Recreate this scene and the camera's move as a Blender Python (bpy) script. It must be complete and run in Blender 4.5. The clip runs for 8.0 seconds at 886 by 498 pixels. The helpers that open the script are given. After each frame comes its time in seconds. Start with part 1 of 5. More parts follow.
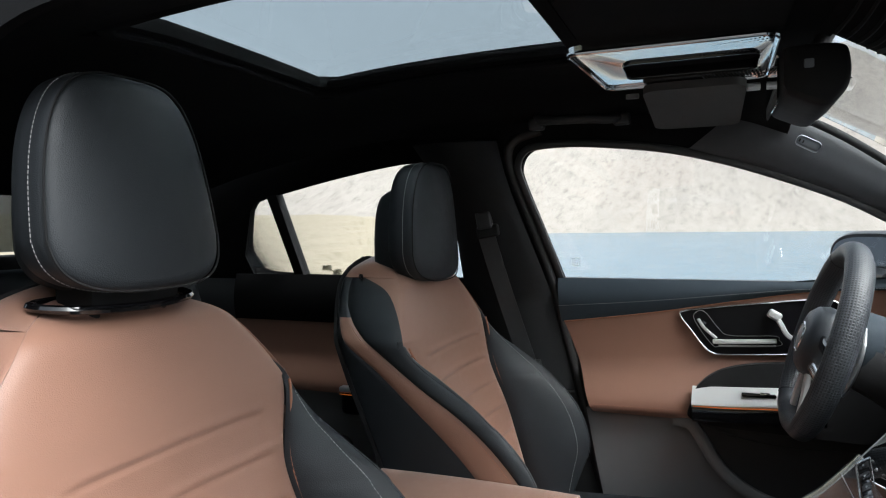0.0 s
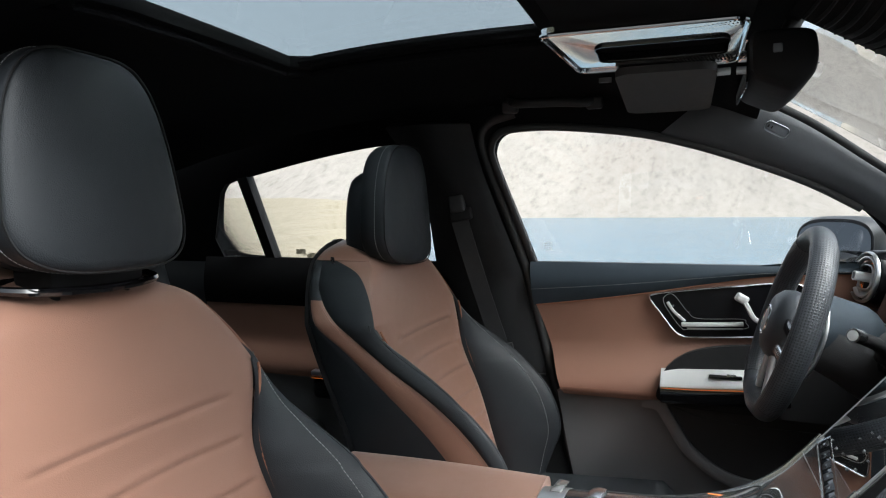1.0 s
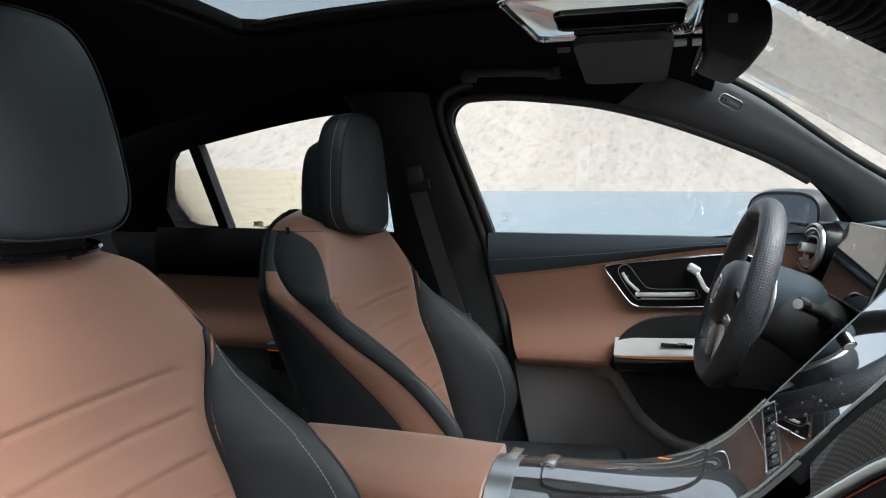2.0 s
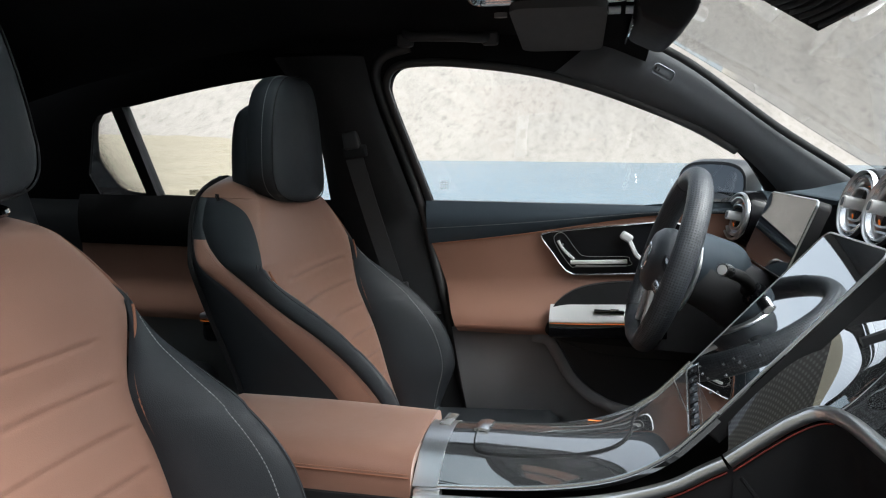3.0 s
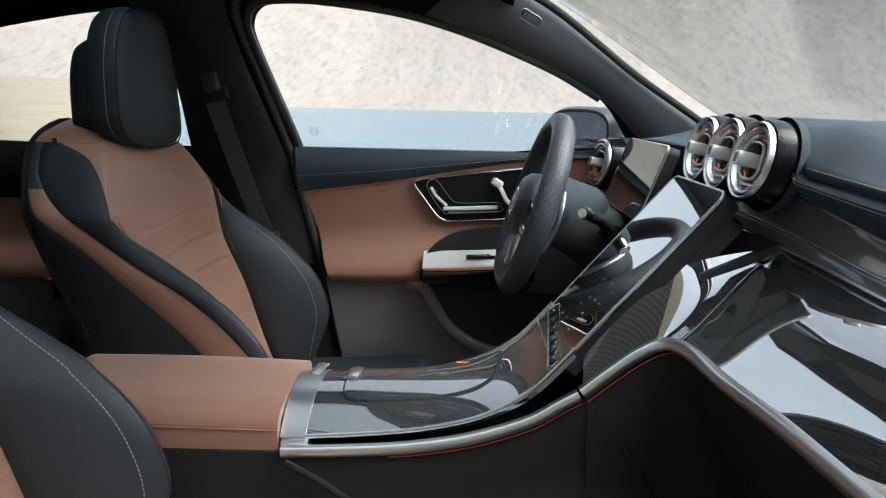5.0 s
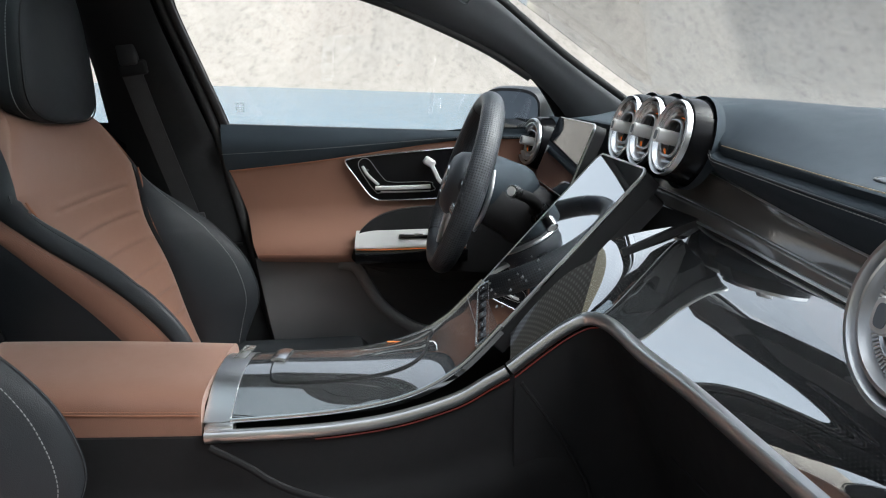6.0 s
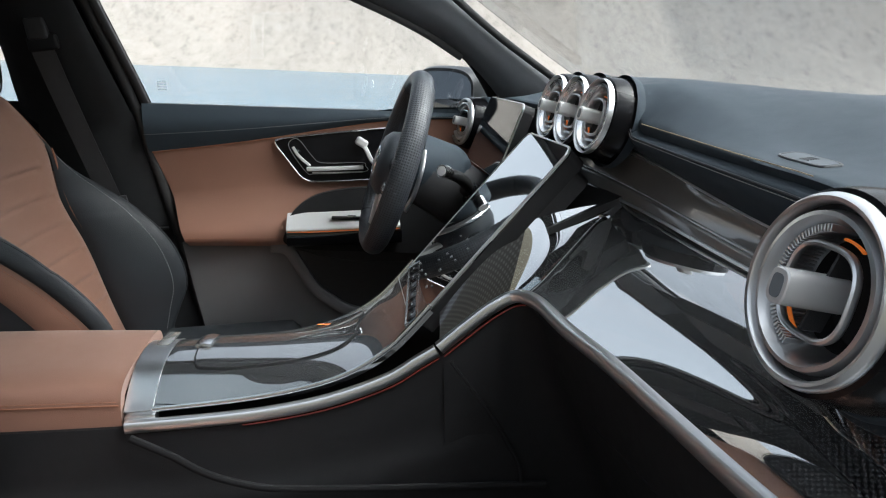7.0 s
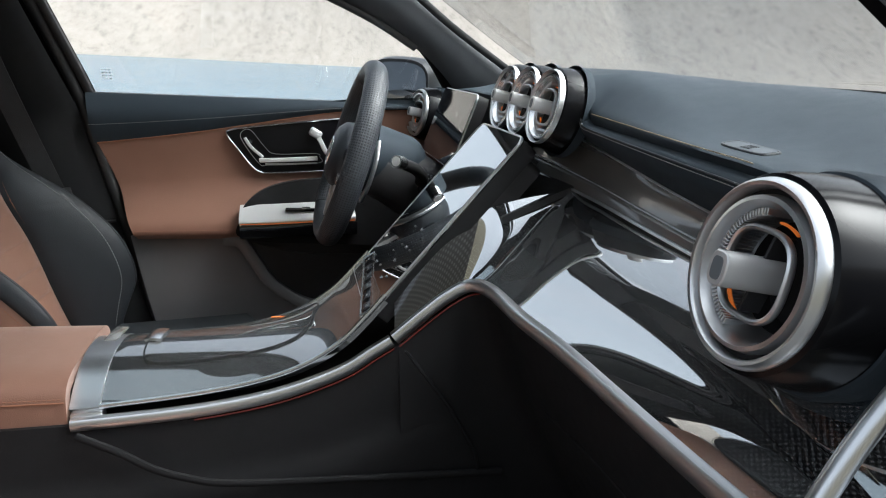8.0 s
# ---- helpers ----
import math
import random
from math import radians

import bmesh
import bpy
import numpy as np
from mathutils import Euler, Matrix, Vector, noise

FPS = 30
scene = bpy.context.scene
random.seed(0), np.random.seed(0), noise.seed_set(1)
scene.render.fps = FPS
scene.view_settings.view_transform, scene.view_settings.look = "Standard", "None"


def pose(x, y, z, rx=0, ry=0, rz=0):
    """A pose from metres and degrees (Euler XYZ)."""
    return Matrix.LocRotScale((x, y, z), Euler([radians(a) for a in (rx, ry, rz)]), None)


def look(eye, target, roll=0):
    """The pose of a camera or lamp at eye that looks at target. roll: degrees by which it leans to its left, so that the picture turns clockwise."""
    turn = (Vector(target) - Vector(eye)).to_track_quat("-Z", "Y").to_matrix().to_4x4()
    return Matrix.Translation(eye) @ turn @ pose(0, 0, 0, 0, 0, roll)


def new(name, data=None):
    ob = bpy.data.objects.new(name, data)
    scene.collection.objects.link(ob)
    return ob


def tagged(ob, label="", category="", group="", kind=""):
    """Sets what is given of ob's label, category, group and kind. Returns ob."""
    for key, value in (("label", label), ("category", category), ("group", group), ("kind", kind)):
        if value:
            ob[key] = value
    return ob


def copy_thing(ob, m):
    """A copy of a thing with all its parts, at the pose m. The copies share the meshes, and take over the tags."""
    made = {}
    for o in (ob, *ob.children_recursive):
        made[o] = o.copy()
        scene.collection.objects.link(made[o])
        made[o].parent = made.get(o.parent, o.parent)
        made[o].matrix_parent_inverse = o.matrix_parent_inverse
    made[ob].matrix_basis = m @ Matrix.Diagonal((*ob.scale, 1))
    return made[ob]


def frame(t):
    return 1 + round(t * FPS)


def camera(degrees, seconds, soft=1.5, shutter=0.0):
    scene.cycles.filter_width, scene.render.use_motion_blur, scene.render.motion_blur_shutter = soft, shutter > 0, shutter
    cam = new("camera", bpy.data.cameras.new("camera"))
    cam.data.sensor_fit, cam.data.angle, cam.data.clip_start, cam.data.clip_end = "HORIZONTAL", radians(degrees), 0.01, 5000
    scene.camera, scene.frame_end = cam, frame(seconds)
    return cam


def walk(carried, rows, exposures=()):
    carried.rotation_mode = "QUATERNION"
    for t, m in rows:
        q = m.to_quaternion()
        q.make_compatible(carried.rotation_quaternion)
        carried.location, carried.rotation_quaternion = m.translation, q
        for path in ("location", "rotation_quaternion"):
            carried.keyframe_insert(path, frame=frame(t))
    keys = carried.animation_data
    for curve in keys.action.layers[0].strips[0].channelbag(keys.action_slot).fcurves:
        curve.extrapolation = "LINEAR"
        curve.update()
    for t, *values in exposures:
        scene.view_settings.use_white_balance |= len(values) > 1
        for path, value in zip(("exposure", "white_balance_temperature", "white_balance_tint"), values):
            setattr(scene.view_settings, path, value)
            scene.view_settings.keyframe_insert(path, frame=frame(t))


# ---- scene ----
cam = camera(67.4, 8.0, 1.1)
PATH = [
    (0, (0.185, -0.21, 1.2), (-0.561, 1.644, 1.132), -0.7),
    (0.5, (0.187, -0.208, 1.201), (-0.535, 1.656, 1.115), -0.6),
    (1, (0.189, -0.202, 1.197), (-0.487, 1.677, 1.081), -0.4),
    (2.5, (0.196, -0.185, 1.189), (-0.287, 1.74, 0.945), 0.2),
    (3, (0.204, -0.177, 1.186), (-0.188, 1.763, 0.898), 0.5),
    (3.5, (0.21, -0.172, 1.184), (-0.095, 1.778, 0.861), 0.7),
    (4, (0.217, -0.168, 1.182), (0.004, 1.789, 0.824), 1.0),
    (4.5, (0.224, -0.163, 1.18), (0.092, 1.792, 0.782), 1.1),
    (6, (0.254, -0.151, 1.172), (0.388, 1.785, 0.691), 1.9),
    (6.5, (0.263, -0.15, 1.168), (0.479, 1.773, 0.663), 2.2),
    (7, (0.277, -0.148, 1.167), (0.582, 1.757, 0.642), 2.4),
    (7.5, (0.283, -0.148, 1.165), (0.665, 1.74, 0.628), 2.7),
    (8, (0.283, -0.151, 1.163), (0.711, 1.727, 0.623), 2.9),
]
walk(cam, [(t, look(eye, target, roll)) for t, eye, target, roll in PATH], exposures=[(0, 1.36, 6050, 4), (8, 1.36, 6050, 4)])

# ---- light ----
SUN_EL, SUN_AZ = 54, 100
world = bpy.data.worlds.new("sky")
scene.world = world
world.use_nodes = True
wn = world.node_tree
sky = wn.nodes.new("ShaderNodeTexSky")
sky.sky_type, sky.sun_disc = "NISHITA", False
sky.sun_elevation, sky.sun_rotation = radians(SUN_EL), radians(SUN_AZ)
sky.air_density, sky.dust_density, sky.ozone_density = 0.6, 6.0, 0.4
bg = wn.nodes["Background"]
bg.inputs["Strength"].default_value = 0.15
haze = wn.nodes.new("ShaderNodeHueSaturation")      # a thin milky haze over the whole sky
haze.inputs["Saturation"].default_value, haze.inputs["Value"].default_value = 0.30, 1.15
wn.links.new(sky.outputs["Color"], haze.inputs["Color"])
wn.links.new(haze.outputs["Color"], bg.inputs["Color"])
sun = new("sun", bpy.data.lights.new("sun", "SUN"))
sun.data.energy, sun.data.angle, sun.data.color = 0.72, radians(45), (1.0, 0.97, 0.93)
sun.rotation_euler = (radians(90 - SUN_EL), 0, radians(180 - SUN_AZ))
tagged(sun, kind="structure")

CY = 0.90          # middle of the car; x points to its nose, y to the driver's side


# ---- materials ----
def mat(name, color, rough=0.5, metal=0.0, coat=0.0, spec=0.5, grain=0.0, scale=400.0, vary=0.08, vary_scale=9.0, rough_vary=0.08):
    """A surface with fine relief (voronoi grain), slow colour variation and uneven gloss."""
    m = bpy.data.materials.new(name)
    m.use_nodes = True
    n, l = m.node_tree.nodes, m.node_tree.links
    p = n["Principled BSDF"]
    p.inputs["Metallic"].default_value = metal
    p.inputs["Coat Weight"].default_value = coat
    p.inputs["Coat Roughness"].default_value = 0.03
    p.inputs["Specular IOR Level"].default_value = spec
    tc = n.new("ShaderNodeTexCoord")
    big = n.new("ShaderNodeTexNoise")
    big.inputs["Scale"].default_value, big.inputs["Detail"].default_value = vary_scale, 5
    l.new(tc.outputs["Object"], big.inputs["Vector"])
    ramp = n.new("ShaderNodeMix")
    ramp.data_type = "RGBA"
    ramp.inputs["A"].default_value = (*[c * (1 - vary) for c in color], 1)
    ramp.inputs["B"].default_value = (*[min(1, c * (1 + vary)) for c in color], 1)
    l.new(big.outputs["Fac"], ramp.inputs["Factor"])
    l.new(ramp.outputs["Result"], p.inputs["Base Color"])
    fine = n.new("ShaderNodeTexNoise")
    fine.inputs["Scale"].default_value, fine.inputs["Detail"].default_value = vary_scale * 6, 4
    l.new(tc.outputs["Object"], fine.inputs["Vector"])
    mr = n.new("ShaderNodeMapRange")
    mr.inputs["To Min"].default_value, mr.inputs["To Max"].default_value = max(0.02, rough - rough_vary), min(1, rough + rough_vary)
    l.new(fine.outputs["Fac"], mr.inputs["Value"])
    l.new(mr.outputs["Result"], p.inputs["Roughness"])
    if grain:
        v = n.new("ShaderNodeTexVoronoi")
        v.inputs["Scale"].default_value = scale
        l.new(tc.outputs["Object"], v.inputs["Vector"])
        b = n.new("ShaderNodeBump")
        b.inputs["Strength"].default_value, b.inputs["Distance"].default_value = grain, 0.0006
        l.new(v.outputs["Distance"], b.inputs["Height"])
        l.new(b.outputs["Normal"], p.inputs["Normal"])
    return m


def woven(name, dark, light, size, rough, bump=0.5, gloss=0.0, turn=0.0, sunk=False):
    """A lattice of raised threads in the mesh's own metres (UV); gloss: share of a clear mirror-like lacquer."""
    m = mat(name, dark, rough)
    n, l = m.node_tree.nodes, m.node_tree.links
    p = n["Principled BSDF"]
    uv = n.new("ShaderNodeUVMap")
    mp = n.new("ShaderNodeMapping")
    mp.inputs["Scale"].default_value = (math.pi / size, math.pi / size, 1)
    mp.inputs["Rotation"].default_value = (0, 0, radians(turn))
    l.new(uv.outputs["UV"], mp.inputs["Vector"])
    sep = n.new("ShaderNodeSeparateXYZ")
    l.new(mp.outputs["Vector"], sep.inputs["Vector"])
    waves = []
    for axis in ("X", "Y"):
        w = n.new("ShaderNodeMath")
        w.operation = "SINE"
        l.new(sep.outputs[axis], w.inputs[0])
        waves.append(w)
    mul = n.new("ShaderNodeMath")
    mul.operation = "MULTIPLY"
    l.new(waves[0].outputs["Value"], mul.inputs[0])
    l.new(waves[1].outputs["Value"], mul.inputs[1])
    mr = n.new("ShaderNodeMapRange")
    mr.interpolation_type = "SMOOTHSTEP"
    mr.inputs["From Min"].default_value, mr.inputs["From Max"].default_value = -0.1, 0.75
    l.new(mul.outputs["Value"], mr.inputs["Value"])
    mx = n.new("ShaderNodeMix")
    mx.data_type = "RGBA"
    mx.inputs["A"].default_value, mx.inputs["B"].default_value = (*dark, 1), (*light, 1)
    l.new(mr.outputs["Result"], mx.inputs["Factor"])
    l.new(mx.outputs["Result"], p.inputs["Base Color"])
    b = n.new("ShaderNodeBump")
    b.invert = sunk
    b.inputs["Strength"].default_value, b.inputs["Distance"].default_value = bump, 0.0006
    l.new(mr.outputs["Result"], b.inputs["Height"])
    l.new(b.outputs["Normal"], p.inputs["Normal"])
    if gloss:
        lacquer(m, gloss)
    return m


def lacquer(m, share, rough=0.015, color=(0.93, 0.94, 0.94)):
    """Lays a smooth reflecting lacquer over a material."""
    n, l = m.node_tree.nodes, m.node_tree.links
    g = n.new("ShaderNodeBsdfGlossy")
    g.inputs["Color"].default_value, g.inputs["Roughness"].default_value = (*color, 1), rough
    mix = n.new("ShaderNodeMixShader")
    mix.inputs[0].default_value = share
    l.new(n["Principled BSDF"].outputs["BSDF"], mix.inputs[1])
    l.new(g.outputs["BSDF"], mix.inputs[2])
    l.new(mix.outputs["Shader"], n["Material Output"].inputs["Surface"])


def glass(name, tint):
    m = bpy.data.materials.new(name)
    m.use_nodes = True
    p = m.node_tree.nodes["Principled BSDF"]
    p.inputs["Base Color"].default_value = (*tint, 1)
    p.inputs["Roughness"].default_value = 0.0
    p.inputs["IOR"].default_value = 1.45
    p.inputs["Transmission Weight"].default_value = 1.0
    return m


def glow(name, color, strength):
    m = mat(name, color, 0.4)
    p = m.node_tree.nodes["Principled BSDF"]
    p.inputs["Emission Color"].default_value = (*color, 1)
    p.inputs["Emission Strength"].default_value = strength
    return m


BROWN = mat("cognac_leather", (0.240, 0.120, 0.080), 0.43, spec=0.55, grain=0.35, scale=650, vary=0.06)
DARK = mat("anthracite_leather", (0.020, 0.023, 0.027), 0.50, spec=0.38, grain=0.4, scale=650, vary=0.1)
HOUSING = mat("satin_black_housing", (0.008, 0.008, 0.009), 0.28, spec=0.35, vary=0.05)
DASHSKIN = mat("dashboard_skin", (0.037, 0.048, 0.059), 0.70, spec=0.12, grain=0.22, scale=750, vary=0.03)
PLASTIC = mat("grained_plastic", (0.024, 0.024, 0.026), 0.55, grain=0.4, scale=900, vary=0.1)
GREYPLASTIC = mat("grey_grained_plastic", (0.165, 0.165, 0.17), 0.55, grain=0.5, scale=900, vary=0.1)
BLACK = mat("soft_black_plastic", (0.012, 0.012, 0.013), 0.7, spec=0.25, grain=0.2, scale=900, vary=0.1)
PIANO = mat("piano_black", (0.006, 0.006, 0.007), 0.08, coat=0.6, rough_vary=0.03, vary=0.02)
LINER = mat("black_headliner_cloth", (0.006, 0.006, 0.0065), 0.95, spec=0.1, grain=0.5, scale=1200, vary=0.15)
CHROME = mat("satin_chrome", (0.78, 0.79, 0.80), 0.33, metal=1.0, vary=0.02, rough_vary=0.05)
BRIGHT = mat("bright_chrome", (0.88, 0.89, 0.90), 0.22, metal=1.0, vary=0.01, rough_vary=0.03)
SILVER = mat("silver_lacquer", (0.66, 0.66, 0.66), 0.32, metal=0.35, vary=0.03)
SATIN = mat("brushed_grey_trim", (0.17, 0.166, 0.160), 0.26, metal=0.25, coat=0.9, vary=0.03, rough_vary=0.02)
BELT = mat("grey_seat_belt_webbing", (0.035, 0.035, 0.037), 0.8, grain=0.6, scale=500)
THREAD = mat("grey_thread", (0.28, 0.28, 0.28), 0.8)
TAN = mat("tan_thread", (0.30, 0.23, 0.14), 0.8)
BROWNTHREAD = mat("brown_thread", (0.30, 0.13, 0.075), 0.8)
SCREEN = mat("dark_display_glass", (0.010, 0.011, 0.013), 0.05, coat=1.0, rough_vary=0.02, vary=0.02)
RUBBER = mat("black_rubber_seal", (0.02, 0.02, 0.021), 0.5, vary=0.1)
ICON = mat("dim_grey_icons", (0.07, 0.075, 0.08), 0.3)
TAGGREY = mat("blue_grey_plate", (0.055, 0.065, 0.076), 0.6, spec=0.25)
PLATE = mat("grey_embossed_plate", (0.16, 0.175, 0.19), 0.7, spec=0.3)
ORANGE = glow("amber_light_guide", (0.8, 0.19, 0.03), 0.12)
REDLINE = glow("red_light_guide", (0.16, 0.018, 0.010), 0.03)
PAINT = mat("dark_car_paint", (0.008, 0.009, 0.010), 0.35, coat=0.0, vary=0.03)
CONSOLECHROME = mat("mirror_chrome", (0.80, 0.81, 0.82), 0.07, metal=1.0, vary=0.01, rough_vary=0.02)
# wing mirror: dark colour stands in for the reflected car side
DARKMIRROR = mat("mirror_glass_dark_reflection", (0.10, 0.11, 0.12), 0.03, metal=1.0, rough_vary=0.0, vary=0.0)
MIRROR = mat("mirror_glass", (0.8, 0.82, 0.84), 0.03, metal=1.0, rough_vary=0.0, vary=0.0)
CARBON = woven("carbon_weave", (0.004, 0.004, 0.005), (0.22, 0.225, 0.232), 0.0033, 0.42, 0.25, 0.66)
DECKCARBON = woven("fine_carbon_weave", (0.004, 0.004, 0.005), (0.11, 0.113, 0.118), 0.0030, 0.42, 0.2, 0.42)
# the fascia's carbon with darker threads and little lacquer, imitating a dark reflection
SHADEDCARBON = woven("carbon_weave_dark_reflection", (0.006, 0.006, 0.007), (0.040, 0.042, 0.045), 0.0045, 0.40, 0.3, 0.05)
PERFORATED = woven("perforated_leather", (0.040, 0.045, 0.053), (0.008, 0.009, 0.010), 0.0034, 0.42, 0.8, turn=45, sunk=True)
WHEELSKIN = mat("smooth_wheel_leather", (0.030, 0.035, 0.042), 0.42, spec=0.5, grain=0.3, scale=800)
CLUSTERGLASS = mat("shaded_display_glass", (0.010, 0.011, 0.013), 0.05, spec=0.15, rough_vary=0.02, vary=0.02)
lacquer(SCREEN, 0.60)
lacquer(CLUSTERGLASS, 0.14)
DRUM = mat("gloss_black_drum", (0.006, 0.006, 0.007), 0.18, spec=0.16, rough_vary=0.03, vary=0.02)
CLEAR = glass("clear_glass", (0.97, 0.98, 0.98))
TINTED = glass("blue_tinted_glass", (0.60, 0.66, 0.66))
# invented dark tint that keeps daylight out of the rear cabin
DIMGLASS = glass("light_cutting_glass", (0.10, 0.11, 0.11))
BROWN.node_tree.nodes["Principled BSDF"].inputs["Sheen Weight"].default_value = 0.25


# ---- mesh helpers ----
def cr(pts, n):
    """n + 1 points along a Catmull-Rom curve through pts."""
    P = [Vector(p) for p in pts]
    P = [2 * P[0] - P[1], *P, 2 * P[-1] - P[-2]]
    out = []
    k = len(P) - 3
    for i in range(n + 1):
        g = min(i / n * k, k - 1e-9)
        j, f = int(g), g - int(g)
        a, b, c, d = P[j:j + 4]
        out.append(0.5 * (2 * b + (c - a) * f + (2 * a - 5 * b + 4 * c - d) * f * f + (3 * b - a - 3 * c + d) * f ** 3))
    return out


def loop(pts, n):
    """n points of a closed Catmull-Rom curve."""
    P = [Vector(p) for p in pts]
    out, k = [], len(P)
    for i in range(n):
        g = i / n * k
        j, f = int(g), g - int(g)
        a, b, c, d = (P[(j + q) % k] for q in (-1, 0, 1, 2))
        out.append(0.5 * (2 * b + (c - a) * f + (2 * a - 5 * b + 4 * c - d) * f * f + (3 * b - a - 3 * c + d) * f ** 3))
    return out


def along(pairs):
    """A smooth function through pairs (x, y)."""
    xs, ys = [p[0] for p in pairs], [p[1] for p in pairs]

    def f(x):
        if x <= xs[0]:
            return ys[0]
        if x >= xs[-1]:
            return ys[-1]
        j = max(i for i in range(len(xs)) if xs[i] <= x)
        m = [(ys[min(i + 1, len(xs) - 1)] - ys[max(i - 1, 0)]) / (xs[min(i + 1, len(xs) - 1)] - xs[max(i - 1, 0)]) for i in (j, j + 1)]
        h = xs[j + 1] - xs[j]
        t = (x - xs[j]) / h
        return (2 * t ** 3 - 3 * t * t + 1) * ys[j] + (t ** 3 - 2 * t * t + t) * h * m[0] + (3 * t * t - 2 * t ** 3) * ys[j + 1] + (t ** 3 - t * t) * h * m[1]
    return f


def sheet(f, nu, nv, thick=0.0, bm=None):
    """A surface f(u, v), u and v from 0 to 1, with UV in metres; thick: its depth behind the face."""
    bm = bm or bmesh.new()
    uvl = bm.loops.layers.uv.verify()
    P = [[Vector(f(i / nu, j / nv)) for j in range(nv + 1)] for i in range(nu + 1)]
    su = [0.0]
    for i in range(nu):
        su.append(su[-1] + (P[i + 1][nv // 2] - P[i][nv // 2]).length)
    sv = [0.0]
    for j in range(nv):
        sv.append(sv[-1] + (P[nu // 2][j + 1] - P[nu // 2][j]).length)
    V = [[bm.verts.new(p) for p in row] for row in P]
    faces = []

    def quad(vs, uvs):
        fc = bm.faces.new(vs)
        for lp, q in zip(fc.loops, uvs):
            lp[uvl].uv = q
        faces.append(fc)
    for i in range(nu):
        for j in range(nv):
            quad((V[i][j], V[i + 1][j], V[i + 1][j + 1], V[i][j + 1]), ((su[i], sv[j]), (su[i + 1], sv[j]), (su[i + 1], sv[j + 1]), (su[i], sv[j + 1])))
    if thick:
        W = []
        for i in range(nu + 1):
            row = []
            for j in range(nv + 1):
                a = P[min(i + 1, nu)][j] - P[max(i - 1, 0)][j]
                b = P[i][min(j + 1, nv)] - P[i][max(j - 1, 0)]
                nn = a.cross(b)
                nn = nn.normalized() if nn.length > 1e-12 else Vector((0, 0, 1))
                row.append(bm.verts.new(P[i][j] - nn * thick))
            W.append(row)
        for i in range(nu):
            for j in range(nv):
                quad((W[i][j], W[i][j + 1], W[i + 1][j + 1], W[i + 1][j]), ((su[i], sv[j]), (su[i], sv[j + 1]), (su[i + 1], sv[j + 1]), (su[i + 1], sv[j])))
        rim = [(i, 0) for i in range(nu)] + [(nu, j) for j in range(nv)] + [(i, nv) for i in range(nu, 0, -1)] + [(0, j) for j in range(nv, 0, -1)]
        for k, (i, j) in enumerate(rim):
            i2, j2 = rim[(k + 1) % len(rim)]
            quad((V[i2][j2], V[i][j], W[i][j], W[i2][j2]), ((su[i2], sv[j2]), (su[i], sv[j]), (su[i], sv[j]), (su[i2], sv[j2])))
    return bm


def sweep(path, section, closed=False, bm=None, up=None):
    """A closed section [(a, b), ...] carried along path; a lies along path x up, b along up. section may be a function of the share of the way."""
    bm = bm or bmesh.new()
    uvl = bm.loops.layers.uv.verify()
    P = [Vector(p) for p in path]
    n = len(P)
    up = Vector(up) if up else Vector((0, 0, 1))
    rings, s = [], 0.0
    S = []
    for i in range(n):
        a = P[(i - 1) % n] if closed or i else P[0]
        b = P[(i + 1) % n] if closed or i < n - 1 else P[-1]
        t = (b - a).normalized()
        side = t.cross(up)
        side = side.normalized() if side.length > 1e-6 else Vector((0, 1, 0))
        top = side.cross(t).normalized()
        sec = section(i / (n - 1)) if callable(section) else section
        rings.append([bm.verts.new(P[i] + side * q[0] + top * q[1]) for q in sec])
        S.append(s)
        s += (P[(i + 1) % n] - P[i]).length
    S.append(s)
    m = len(rings[0])
    sec = section(0.5) if callable(section) else section
    girth = sum((Vector(sec[k]) - Vector(sec[k - 1])).length for k in range(m)) / m
    for i in range(n if closed else n - 1):
        A, B = rings[i], rings[(i + 1) % n]
        for k in range(m):
            fc = bm.faces.new((A[k], A[(k + 1) % m], B[(k + 1) % m], B[k]))
            for lp, q in zip(fc.loops, ((S[i], k * girth), (S[i], (k + 1) * girth), (S[i + 1], (k + 1) * girth), (S[i + 1], k * girth))):
                lp[uvl].uv = q
    if not closed:
        bm.faces.new(rings[0][::-1])
        bm.faces.new(rings[-1])
    return bm


def oval(a, b, n=12, power=2.0):
    """A closed oval section; a power above 2 squares it off."""
    out = []
    for k in range(n):
        c, s = math.cos(2 * math.pi * k / n), math.sin(2 * math.pi * k / n)
        out.append((a * math.copysign(abs(c) ** (2 / power), c), b * math.copysign(abs(s) ** (2 / power), s)))
    return out


def block(size, at=(0, 0, 0), bevel=0.004, seg=2, turn=None, bm=None):
    """A box with rounded edges."""
    bm = bm or bmesh.new()
    own = bmesh.new()
    bmesh.ops.create_cube(own, size=1.0)
    bmesh.ops.scale(own, vec=size, verts=own.verts)
    if bevel:
        bmesh.ops.bevel(own, geom=own.edges[:], offset=bevel, segments=seg, profile=0.5, affect="EDGES")
    m = Matrix.Translation(at) @ (Euler([radians(a) for a in turn]).to_matrix().to_4x4() if turn else Matrix())
    bmesh.ops.transform(own, matrix=m, verts=own.verts)
    me = bpy.data.meshes.new("tmp")
    own.to_mesh(me)
    own.free()
    bm.from_mesh(me)
    bpy.data.meshes.remove(me)
    return bm


